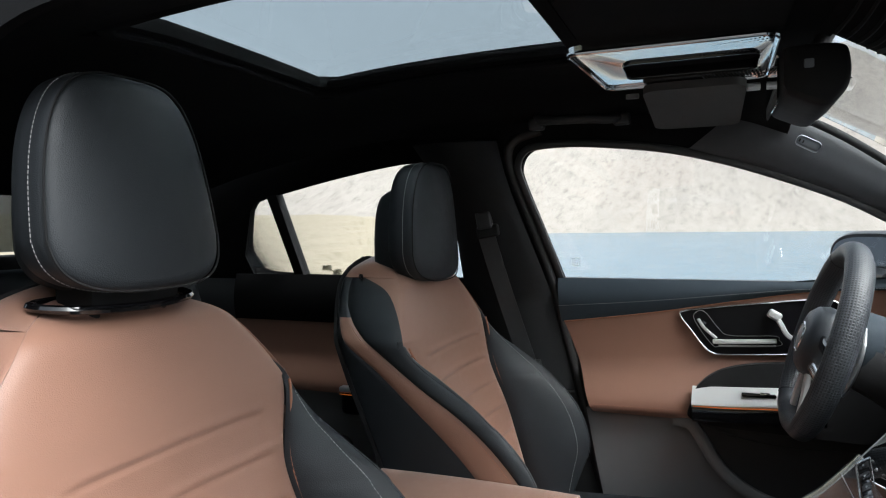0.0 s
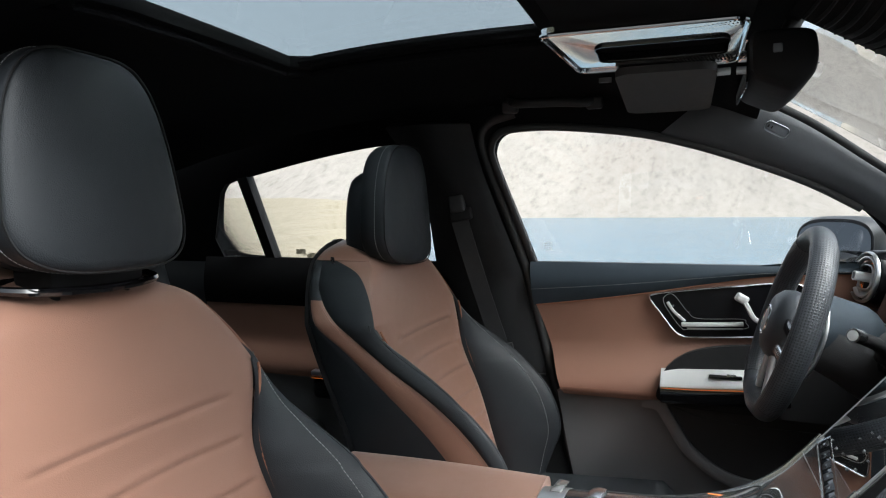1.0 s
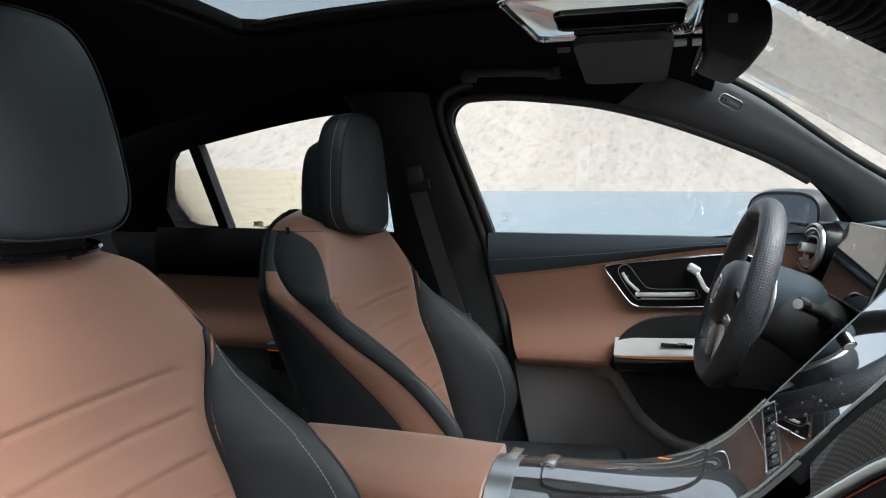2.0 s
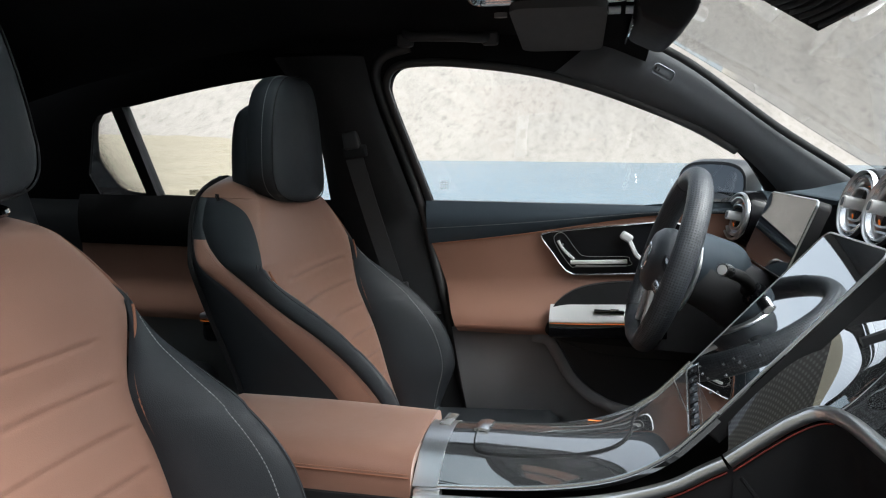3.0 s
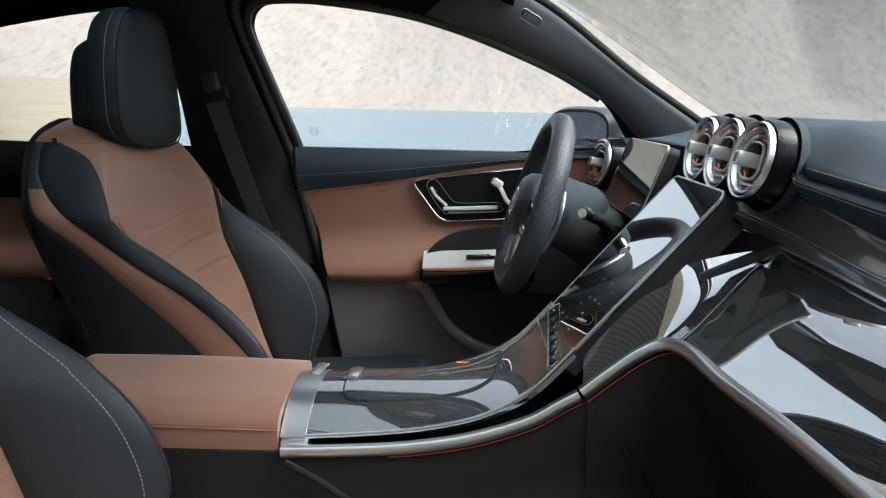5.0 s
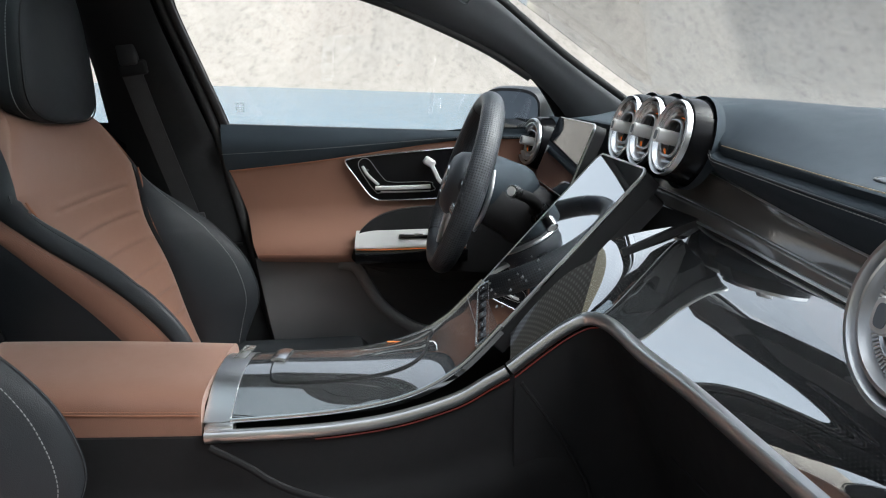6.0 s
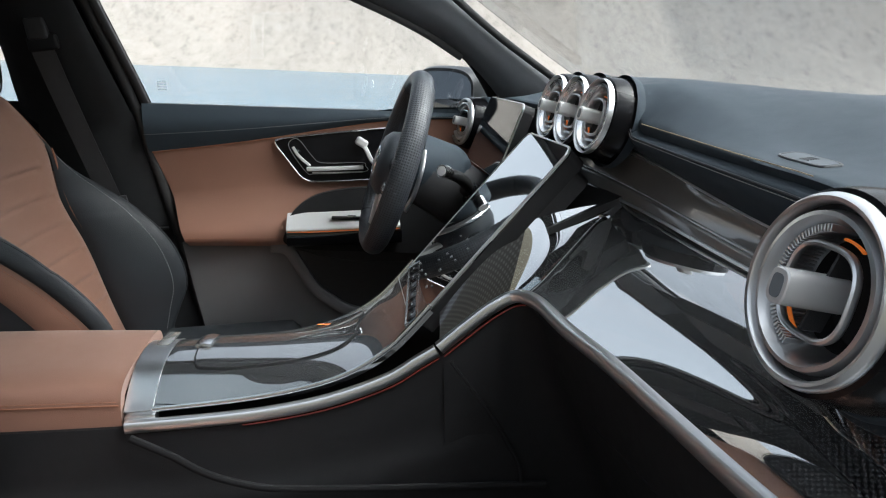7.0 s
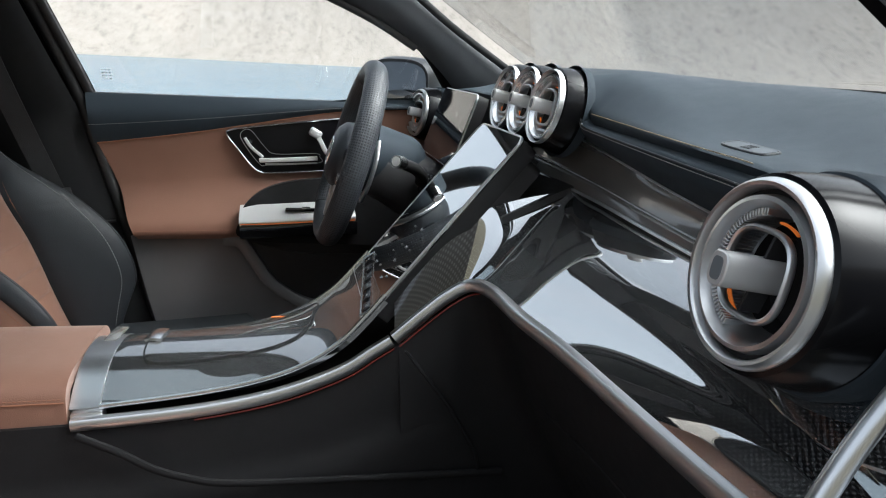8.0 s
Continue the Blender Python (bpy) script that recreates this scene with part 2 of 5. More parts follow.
def lathe(profile, seg=40, m=None, bm=None):
    """profile [(radius, height), ...] turned round z, then placed by m."""
    bm = bm or bmesh.new()
    m = m or Matrix()
    rings = []
    for r, h in profile:
        if r < 1e-6:
            rings.append([bm.verts.new(m @ Vector((0, 0, h)))])
        else:
            rings.append([bm.verts.new(m @ Vector((r * math.cos(2 * math.pi * k / seg), r * math.sin(2 * math.pi * k / seg), h))) for k in range(seg)])
    for A, B in zip(rings, rings[1:]):
        for k in range(seg):
            q = [A[k % len(A)], A[(k + 1) % len(A)], B[(k + 1) % len(B)], B[k % len(B)]]
            q = list(dict.fromkeys(q))
            if len(q) > 2:
                bm.faces.new(q)
    return bm


def plate(outer, holes, place, thick, bm=None):
    """A flat plate with holes, drawn in two axes and carried into space by place(a, b, depth)."""
    bm = bm or bmesh.new()
    loops = [outer, *holes]
    sides = []
    for depth in (0.0, thick):
        edges, rings = [], []
        for lp in loops:
            vs = [bm.verts.new((p[0], p[1], depth)) for p in lp]
            edges += [bm.edges.new((vs[k], vs[(k + 1) % len(vs)])) for k in range(len(vs))]
            rings.append(vs)
        bmesh.ops.triangle_fill(bm, use_beauty=True, use_dissolve=False, edges=edges, normal=(0, 0, 1))
        sides.append(rings)
    for A, B in zip(*sides):
        for k in range(len(A)):
            bm.faces.new((A[k], A[(k + 1) % len(A)], B[(k + 1) % len(B)], B[k]))
    for v in bm.verts:
        v.co = Vector(place(*v.co))
    return bm


def stitches(path, step=0.006, length=0.0042, r=0.0006):
    """A row of small threads along path, raised from it."""
    bm = bmesh.new()
    P = [Vector(p) for p in path]
    d, nxt = 0.0, 0.0
    for a, b in zip(P, P[1:]):
        seg = (b - a).length
        while nxt <= d + seg and seg > 0:
            c = a.lerp(b, (nxt - d) / seg)
            t = (b - a).normalized()
            s1 = t.orthogonal().normalized() * r
            s2 = t.cross(s1).normalized() * r
            e1, e2 = c - t * length / 2, c + t * length / 2
            q = [[bm.verts.new(e + x) for x in (s1, s2, -s1, -s2)] for e in (e1, e2)]
            for k in range(4):
                bm.faces.new((q[0][k], q[0][(k + 1) % 4], q[1][(k + 1) % 4], q[1][k]))
            bm.faces.new(q[0][::-1]), bm.faces.new(q[1])
            nxt += step
        d += seg
    return bm


def part(name, bm, material, parent=None, label="", sharp=38, kind=""):
    """Links a bmesh as one mesh object, under a thing or part where one is given."""
    bmesh.ops.recalc_face_normals(bm, faces=bm.faces)
    me = bpy.data.meshes.new(name)
    bm.to_mesh(me)
    bm.free()
    me.shade_smooth()
    me.set_sharp_from_angle(angle=radians(sharp))
    me.materials.append(material)
    ob = new(name, me)
    if parent:
        ob.parent = parent
        base = Vector(parent.location) if parent.type == "EMPTY" else Vector()
        ob.matrix_parent_inverse = Matrix.Translation(base).inverted()
    if label:
        ob["label"] = label
    if kind:
        ob["kind"] = kind
    return ob


def thing(name, label, category, at=(0, 0, 0), group="", kind=""):
    """An Empty at the thing's base, which carries its parts."""
    e = new(name)
    e.empty_display_size = 0.05
    e.location = at
    return tagged(e, label, category, group, kind)


def smooth01(a, b, x):
    t = max(0.0, min(1.0, (x - a) / (b - a)))
    return t * t * (3 - 2 * t)


def side_y(z, far=True):
    """The leaning side of the cabin: driver's side, or mirrored."""
    y = 1.63 - 0.38 * (z - 1.05)
    return y if far else 2 * CY - y


# ---- the land, the bay and the far shore ----
def terrain_material():
    m = mat("dry_sand_and_scrub", (0.45, 0.37, 0.26), 0.95, spec=0.1)
    n, l = m.node_tree.nodes, m.node_tree.links
    p = n["Principled BSDF"]
    geo = n.new("ShaderNodeTexCoord")
    a = n.new("ShaderNodeTexNoise")
    a.inputs["Scale"].default_value, a.inputs["Detail"].default_value, a.inputs["Roughness"].default_value = 0.09, 14, 0.74
    mp = n.new("ShaderNodeMapping")
    mp.inputs["Scale"].default_value = (1.2, 0.35, 0.9)
    l.new(geo.outputs["Object"], mp.inputs["Vector"])
    l.new(mp.outputs["Vector"], a.inputs["Vector"])
    r = n.new("ShaderNodeValToRGB")
    r.color_ramp.elements[0].position, r.color_ramp.elements[0].color = 0.34, (0.201, 0.183, 0.166, 1)
    r.color_ramp.elements[1].position, r.color_ramp.elements[1].color = 0.60, (0.309, 0.281, 0.253, 1)
    e = r.color_ramp.elements.new(0.46)
    e.color = (0.280, 0.254, 0.226, 1)
    l.new(a.outputs["Fac"], r.inputs["Fac"])
    sandy = n.new("ShaderNodeTexNoise")
    sandy.inputs["Scale"].default_value, sandy.inputs["Detail"].default_value = 2.2, 10
    l.new(geo.outputs["Object"], sandy.inputs["Vector"])
    sr = n.new("ShaderNodeValToRGB")
    sr.color_ramp.elements[0].position, sr.color_ramp.elements[0].color = 0.36, (0.235, 0.205, 0.152, 1)
    sr.color_ramp.elements[1].position, sr.color_ramp.elements[1].color = 0.50, (0.282, 0.248, 0.188, 1)
    l.new(sandy.outputs["Fac"], sr.inputs["Fac"])
    sep = n.new("ShaderNodeSeparateXYZ")
    l.new(geo.outputs["Object"], sep.inputs["Vector"])
    mr = n.new("ShaderNodeMapRange")
    mr.inputs["From Min"].default_value, mr.inputs["From Max"].default_value = 75, 170
    l.new(sep.outputs["Y"], mr.inputs["Value"])
    mx = n.new("ShaderNodeMix")
    mx.data_type = "RGBA"
    l.new(mr.outputs["Result"], mx.inputs["Factor"])
    l.new(sr.outputs["Color"], mx.inputs["A"])
    l.new(r.outputs["Color"], mx.inputs["B"])
    road = n.new("ShaderNodeMapRange")
    road.inputs["From Min"].default_value, road.inputs["From Max"].default_value = 5.5, 6.5
    dist = n.new("ShaderNodeMath")
    dist.operation = "ABSOLUTE"
    l.new(sep.outputs["Y"], dist.inputs[0])
    l.new(dist.outputs["Value"], road.inputs["Value"])
    asphalt = n.new("ShaderNodeMix")
    asphalt.data_type = "RGBA"
    asphalt.inputs["A"].default_value = (0.06, 0.06, 0.06, 1)
    l.new(road.outputs["Result"], asphalt.inputs["Factor"])
    l.new(mx.outputs["Result"], asphalt.inputs["B"])
    # dark colour for the unseen rise at -y, added to weaken passenger-side light
    shade_bank = n.new("ShaderNodeMapRange")
    shade_bank.inputs["From Min"].default_value, shade_bank.inputs["From Max"].default_value = -6.5, -5.0
    l.new(sep.outputs["Y"], shade_bank.inputs["Value"])
    dim_bank = n.new("ShaderNodeMix")
    dim_bank.data_type = "RGBA"
    dim_bank.inputs["A"].default_value = (0.10, 0.09, 0.065, 1)
    l.new(shade_bank.outputs["Result"], dim_bank.inputs["Factor"])
    l.new(asphalt.outputs["Result"], dim_bank.inputs["B"])
    l.new(dim_bank.outputs["Result"], p.inputs["Base Color"])
    return m


def land_height(x, y):
    d = math.hypot(x, y)
    az = math.degrees(math.atan2(-x, max(y, 1e-3))) if y > 0 else 90
    wob = noise.fractal(Vector((x * 0.02, y * 0.02, 3)), 1.0, 2.0, 5)
    shelf = smooth01(5, 26, y) * (1 - smooth01(20, 27, az + 2 * wob)) * smooth01(-900, -300, y)
    z = -15.0 * shelf
    if y > 0:
        sand = smooth01(20.5, 27, az + 2 * wob)
        z += sand * (2.6 * smooth01(14, 75, d) - 16 * smooth01(85, 130, d)) + sand * (0.25 * wob + 0.45 * smooth01(25, 70, d) * noise.fractal(Vector((x * 0.11, y * 0.11, 5)), 1.0, 2.0, 4))
    far = smooth01(820, 1500, y + 260 * max(0.0, -x - 150) / 600 + 5 * wob + .75 * max(0.0, x - 500))
    hill = noise.fractal(Vector((x * 0.0017 + 4, y * 0.0017, 1)), 1.0, 2.1, 3)
    ridge = noise.fractal(Vector((x * 0.006, y * 0.006, 7)), 1.0, 2.1, 4)
    crest = 260 + 190 * smooth01(-150, 500, x) + 0.05 * max(0.0, x)
    z += far * (max(90, crest) + 30 * hill + 4 * ridge) + (2.5 * ridge + 1.2 * wob) * smooth01(800, 900, y)
    # invented rise and hills behind the camera, blocking low sky light
    z += smooth01(5.0, 19, -y) * 11 + smooth01(60, 700, -y) * (90 + 60 * hill)
    return z


def spaced(lo, hi, n, fine):
    """n steps from lo to hi, closest together near 0."""
    a, b = math.asinh(lo / fine), math.asinh(hi / fine)
    return [fine * math.sinh(a + (b - a) * i / n) for i in range(n + 1)]


def build_land():
    xs, ys = spaced(-2600, 2600, 300, 130), spaced(-1800, 2600, 420, 40)
    verts = [(x, y, land_height(x, y)) for x in xs for y in ys]
    m = len(ys)
    faces = [(i * m + j, (i + 1) * m + j, (i + 1) * m + j + 1, i * m + j + 1) for i in range(len(xs) - 1) for j in range(m - 1)]
    me = bpy.data.meshes.new("ground")
    me.from_pydata(verts, [], faces)
    me.shade_smooth()
    me.materials.append(terrain_material())
    tagged(new("ground", me), "dry sandy coast with pale scrubby hills across the bay", "ground", kind="structure")


def build_water():
    m = mat("calm_bay_water", (0.10, 0.17, 0.22), 0.22, spec=0.5, vary=0.15, vary_scale=0.02)
    n, l = m.node_tree.nodes, m.node_tree.links
    w = n.new("ShaderNodeTexNoise")
    w.inputs["Scale"].default_value, w.inputs["Detail"].default_value = 0.6, 8
    tc = n.new("ShaderNodeTexCoord")
    l.new(tc.outputs["Object"], w.inputs["Vector"])
    b = n.new("ShaderNodeBump")
    b.inputs["Strength"].default_value, b.inputs["Distance"].default_value = 0.6, 0.5
    l.new(w.outputs["Fac"], b.inputs["Height"])
    l.new(b.outputs["Normal"], n["Principled BSDF"].inputs["Normal"])
    bm = sheet(lambda u, v: (-2600 + 5200 * u, 8 + 1600 * v, -9.6), 8, 8)
    tagged(part("water", bm, m), "calm pale blue bay water", "water", kind="structure")


def build_shrubs():
    """Low dry bushes on the sand slope, each a tuft of thin bent blades."""
    m = mat("dry_shrub", (0.17, 0.155, 0.11), 0.9)
    rng = random.Random(4)
    for k in range(6):
        az = radians(28.2 + rng.random() * 4.2)
        r = 15.5 + rng.random() * 3
        x, y = -r * math.sin(az), r * math.cos(az)
        z = land_height(x, y)
        bm = bmesh.new()
        tall = 0.11 + 0.14 * rng.random()
        for q in range(150):
            a, lean = rng.random() * 6.283, rng.random() * 1.1
            tip = Vector((math.cos(a) * lean * tall, math.sin(a) * lean * tall, tall * (0.5 + 0.5 * rng.random())))
            mid = tip * 0.5 + Vector((rng.uniform(-.05, .05), rng.uniform(-.05, .05), 0.06))
            foot = Vector((rng.uniform(-.12, .12), rng.uniform(-.12, .12), -0.03))
            s = Vector((-math.sin(a), math.cos(a), 0)) * 0.007
            vs = [bm.verts.new(p) for p in (foot - s, foot + s, mid + s * 1.4, tip, mid - s * 1.4)]
            bm.faces.new(vs)
        ob = part("shrub", bm, m)
        ob.location = (x, y, z)
        tagged(ob, "small dry shrub growing on the sand slope", "shrub", "shrubs on the slope")


build_land()
build_water()
build_shrubs()


# ---- the car's shell ----
FRONT_WINDOW = [(-.19, 1.046), (-.206, 1.10), (-.233, 1.184), (-.275, 1.317), (-.277, 1.358), (-.258, 1.387), (-.22, 1.399), (-.106, 1.40), (.076, 1.379),
                (.212, 1.347), (.346, 1.302), (.48, 1.248), (.588, 1.19), (.655, 1.11), (.69, 1.046)]
REAR_WINDOW = [(-.472, 1.046), (-.477, 1.135), (-.494, 1.29), (-.525, 1.350), (-.586, 1.377), (-.687, 1.371), (-.869, 1.343), (-1.074, 1.304), (-1.043, 1.046)]
QUARTER = [(-1.077, 1.048), (-1.111, 1.297), (-1.165, 1.283), (-1.194, 1.255), (-1.262, 1.11), (-1.246, 1.048)]
SCREEN_EDGE = [(.33, 1.452), (.46, 1.384), (.655, 1.252), (.84, 1.142), (.96, 1.06)]


def outline(pts, n):
    """An outline of (x, z): straight at the sill, smooth along the top."""
    return [(p[0], p[1]) for p in cr([(a, b, 0) for a, b in pts], n)]


REAR_OUTLINE = outline(REAR_WINDOW[:-1], 40) + [REAR_WINDOW[-1]]


def build_sides():
    for name, far in (("wall_driver_side", True), ("wall_passenger_side", False)):
        top = [(p.x, p.y) for p in cr([(.96, 1.06, 0), (.84, 1.142, 0), (.655, 1.252, 0), (.46, 1.384, 0), (.33, 1.452, 0), (.15, 1.478, 0), (-.2, 1.488, 0), (-.7, 1.475, 0), (-1.2, 1.41, 0), (-1.7, 1.26, 0), (-2.05, 1.12, 0)], 50)]
        if far:
            outer = [(-2.05, 1.03), (.96, 1.03)] + top
            holes = [outline(FRONT_WINDOW, 50), REAR_OUTLINE, QUARTER]
        else:       # the front door stands open here
            door = outline([(-.60, 1.03), (-.61, 1.2), (-.60, 1.36), (-.54, 1.43), (-.42, 1.455), (-.2, 1.462), (.12, 1.45), (.3, 1.40), (.5, 1.30), (.66, 1.19), (.80, 1.03)], 40)
            outer = [(-2.05, 1.03)] + door + [(.96, 1.03)] + top
            holes = []
        s = 1 if far else -1
        bm = plate(outer, holes, lambda a, b, d: (a, side_y(b, far) + s * d, b), 0.015)
        tagged(part(name, bm, LINER), "black cloth covered roof rail and pillars of a car", "car pillar", kind="structure")
    # lower bodyside behind the doors
    bm = block((3.05, 0.06, 0.72), (-.53, 1.70, 0.68), 0.01)
    tagged(part("wall_lower_driver_side", bm, PAINT), "dark painted lower body side of the car", "car body", kind="structure")
    bm = block((1.42, 0.06, 0.72), (-1.34, 2 * CY - 1.70, 0.68), 0.01)
    tagged(part("wall_lower_passenger_side", bm, PAINT), "dark painted lower rear body side of the car", "car body", kind="structure")


def roof_z(x, y):
    t = abs(y - CY)
    fall = along([(-2.05, 1.13), (-1.6, 1.30), (-1.1, 1.44), (-.6, 1.515), (-.1, 1.535), (.2, 1.515), (.36, 1.46)])(x)
    return fall - 0.055 * smooth01(0.30, 0.56, t) - 0.01 * (t / 0.5) ** 2


SUNROOF = (-.67, -.05, 0.50, 1.165)     # x from, x to, y from, y to


def build_roof():
    x0, x1, y0, y1 = SUNROOF
    xs = [-1.6, -1.5, -1.4, -1.15, -.95, -.8] + [x0 + (x1 - x0) * k / 8 for k in range(9)] + [.03, .1, .17, .24, .30, .345]
    ys = [.335, .37, .41, .45] + [y0 + (y1 - y0) * k / 10 for k in range(11)] + [1.235, 1.30, 1.35, 1.39, 1.43, 1.465]
    bm = bmesh.new()
    for name, up in (("under", 0.0), ("top", 0.045)):
        V = {(i, j): bm.verts.new((x, y, roof_z(x, y) + up)) for i, x in enumerate(xs) for j, y in enumerate(ys)}
        for i in range(len(xs) - 1):
            for j in range(len(ys) - 1):
                if x0 <= (xs[i] + xs[i + 1]) / 2 <= x1 and y0 <= (ys[j] + ys[j + 1]) / 2 <= y1:
                    continue
                bm.faces.new((V[i, j], V[i + 1, j], V[i + 1, j + 1], V[i, j + 1]))
    # sides of the opening
    for a, b in (((x0, y0), (x1, y0)), ((x1, y0), (x1, y1)), ((x1, y1), (x0, y1)), ((x0, y1), (x0, y0))):
        n = 8
        for k in range(n):
            p, q = (Vector(a).lerp(Vector(b), (k + e) / n) for e in (0, 1))
            bm.faces.new([bm.verts.new((r.x, r.y, roof_z(r.x, r.y) + h)) for r, h in ((p, 0), (q, 0), (q, 0.045), (p, 0.045))])
    tagged(part("ceiling", bm, LINER, sharp=60), "black cloth headliner with a wide sunroof opening", "headliner", kind="structure")
    # sunroof: rounded frame, inner lip, blind rail and a tinted pane
    e = thing("sunroof", "panoramic sunroof with blue tinted glass and black frame", "sunroof", ((x0 + x1) / 2, CY, 1.53))
    ring = [(x0 + .05, y0), (x1 - .03, y0), (x1, y0 + .03), (x1, y1 - .03), (x1 - .03, y1), (x0 + .05, y1), (x0, y1 - .05), (x0, y0 + .05)]
    path = []
    for k in range(len(ring)):
        p, q = Vector(ring[k]), Vector(ring[(k + 1) % len(ring)])
        path += [p.lerp(q, f / 6) for f in range(6)]
    for name, up, sec in (("frame", 0.026, oval(0.030, 0.016, 10, 4)), ("inner_lip", 0.004, oval(0.014, 0.008, 8, 3))):
        part(name, sweep([(p.x, p.y, roof_z(p.x, p.y) + up) for p in path], sec, closed=True), LINER, e)
    for yy in (y0 + .045, y1 - .045):
        part("guide_rail", sweep([(x, yy, roof_z(x, yy) + .022) for x in (x0 + .03, x0 + .2, x0 + .4, x1 - .02)], oval(.006, .006, 8)), LINER, e)
    part("pane", sheet(lambda u, v: (x0 + .005 + (x1 - x0 - .01) * u, y0 + .005 + (y1 - y0 - .01) * v, roof_z(x0 + (x1 - x0) * u, y0 + (y1 - y0) * v) + .042), 8, 8, 0.004), TINTED, e, "blue tinted glass pane")


def build_ends():
    bm = block((3.2, 1.62, 0.05), (-.5, CY, 0.305), 0.01)
    bm = block((1.0, 0.5, 0.02), (.05, 0.5, 0.342), 0.008, bm=bm)
    bm = block((1.0, 0.5, 0.02), (.05, 1.3, 0.342), 0.008, bm=bm)
    tagged(part("floor", bm, PLASTIC), "black carpeted car floor", "floor", kind="structure")
    tagged(part("wall_front", block((0.05, 1.62, 0.78), (1.10, CY, 0.70), 0.01), BLACK), "black bulkhead below the windscreen", "bulkhead", kind="structure")
    tagged(part("wall_rear", block((0.06, 1.5, 0.82), (-2.06, CY, 0.71), 0.02), LINER), "black lining of the tailgate", "tailgate", kind="structure")
    # sill under the open passenger door
    bm = sweep([(-.5, .155, .36), (0, .15, .36), (.6, .15, .36), (1.05, .16, .37)], oval(.06, .05, 14, 4))
    tagged(part("door_sill", bm, PAINT), "dark painted sill below the open door", "door sill", kind="structure")


def pane(name, pts, n, label, tint=None, depth=0.006):
    bm = plate(outline(pts, n) if n else pts, [], lambda a, b, d: (a, side_y(b) + depth + d, b), 0.004)
    ob = part(name, bm, tint or CLEAR)
    ob.visible_shadow = False
    return tagged(ob, label, "window", kind="structure")


build_sides()
build_roof()
build_ends()
pane("window_1", [(x, z - .004 if z < 1.05 else z) for x, z in FRONT_WINDOW], 50, "clear glass of the driver's door window")
pane("window_2", REAR_OUTLINE, 0, "clear glass of the rear door window")
pane("window_3", QUARTER, 0, "small fixed rear quarter glass")


def screen_pt(u, v):
    """The windscreen: u across from the passenger's side, v from the roof to its foot."""
    x = along([(0, .335), (.35, .56), (.7, .83), (1, 1.06)])(v)
    z = along([(0, 1.472), (.35, 1.345), (.7, 1.185), (1, 1.062)])(v)
    half = along([(0, .55), (.35, .60), (.7, .66), (1, .70)])(v)
    t = 2 * u - 1
    return (x + 0.07 * (1 - t * t) * v ** 0.5 * 0.9, CY + half * t, z + 0.004)


ob = part("windscreen", sheet(screen_pt, 20, 14, 0.005), CLEAR)
ob.visible_shadow = False
tagged(ob, "clear raked windscreen of the car", "windscreen", kind="structure")
# black ceramic band and foot of the windscreen
bm = sheet(lambda u, v: Vector(screen_pt(u, .775 + .225 * v)) + Vector((-.006, 0, -.004)), 24, 2, 0.003)
tagged(part("windscreen_band", bm, BLACK), "black dotted band along the windscreen foot", "windscreen trim", kind="structure")
for k, s in (("driver", 1), ("passenger", -1)):
    P = cr([(x, CY + s * (side_y(z) - CY - .028), z) for x, z in SCREEN_EDGE], 24)
    tagged(part("pillar_seal", sweep(P, oval(.007, .009, 10)), BLACK), "black rubber seal along the windscreen pillar", "seal", kind="structure")


def hatch_pt(u, v):
    return (-1.605 - .42 * v, CY - .56 + 1.12 * u, 1.325 - .19 * v)


# rear window, out of view; darkened only to shade the rear doors
ob = part("window_4", sheet(hatch_pt, 6, 4, 0.004), DIMGLASS)
tagged(ob, "unseen raked rear window, its glass darkened to dim the rear cabin", "window", kind="structure")


# ---- seats ----
SHOULDER = along([(.50, .262), (.95, .262), (.985, .243), (1.02, .218), (1.05, .192), (1.08, .158), (1.10, .112), (1.112, .062), (1.118, .02)])
INSERT = along([(.50, .195), (.64, .187), (.75, .186), (.80, .184), (.84, .190), (.88, .212), (.92, .238), (.95, .250), (.97, .245)])
CREST = along([(.50, .09), (.55, .125), (.62, .168), (.70, .172), (.76, .155), (.82, .118), (.86, .078), (.90, .032), (.94, .004), (.97, .0), (1.118, -.006)])
STRIPE_TOP = along([(.50, .16), (.60, .168), (.673, .150), (.766, .105), (.82, .062), (.869, .006), (.93, -.055), (.985, -.110), (1.03, -.132)])
STRIPE_LOW = along([(.50, .12), (.60, .098), (.664, .072), (.748, .028), (.83, -.028), (.905, -.085), (.949, -.132), (.985, -.148), (1.03, -.150)])
WRAP = along([(.93, .0), (.98, .01), (1.03, .09), (1.06, .24), (1.08, .50), (1.10, .88), (1.11, 1.0)])
FLUTES = [.917 - .0605 * k for k in range(6)]


def section(z):
    """Corners of half a backrest at height z: (sideways, forward of the back's plane)."""
    w = SHOULDER(z)
    wi = min(INSERT(z), w - .004) if z < .955 else w - .003
    c = CREST(z)
    cu = min(w, wi + .012 + .06 * smooth01(.95, .80, z)) if z > .80 else w - .012
    su = min(STRIPE_TOP(z), c - .012)
    sl = min(STRIPE_LOW(z), su - .004)
    back = -.160
    return [(0, .0), (wi, .0), (cu, c), (w, su), (w + .004 * smooth01(1.0, .9, z), sl), (w - .012, back), (0, back - .008)]


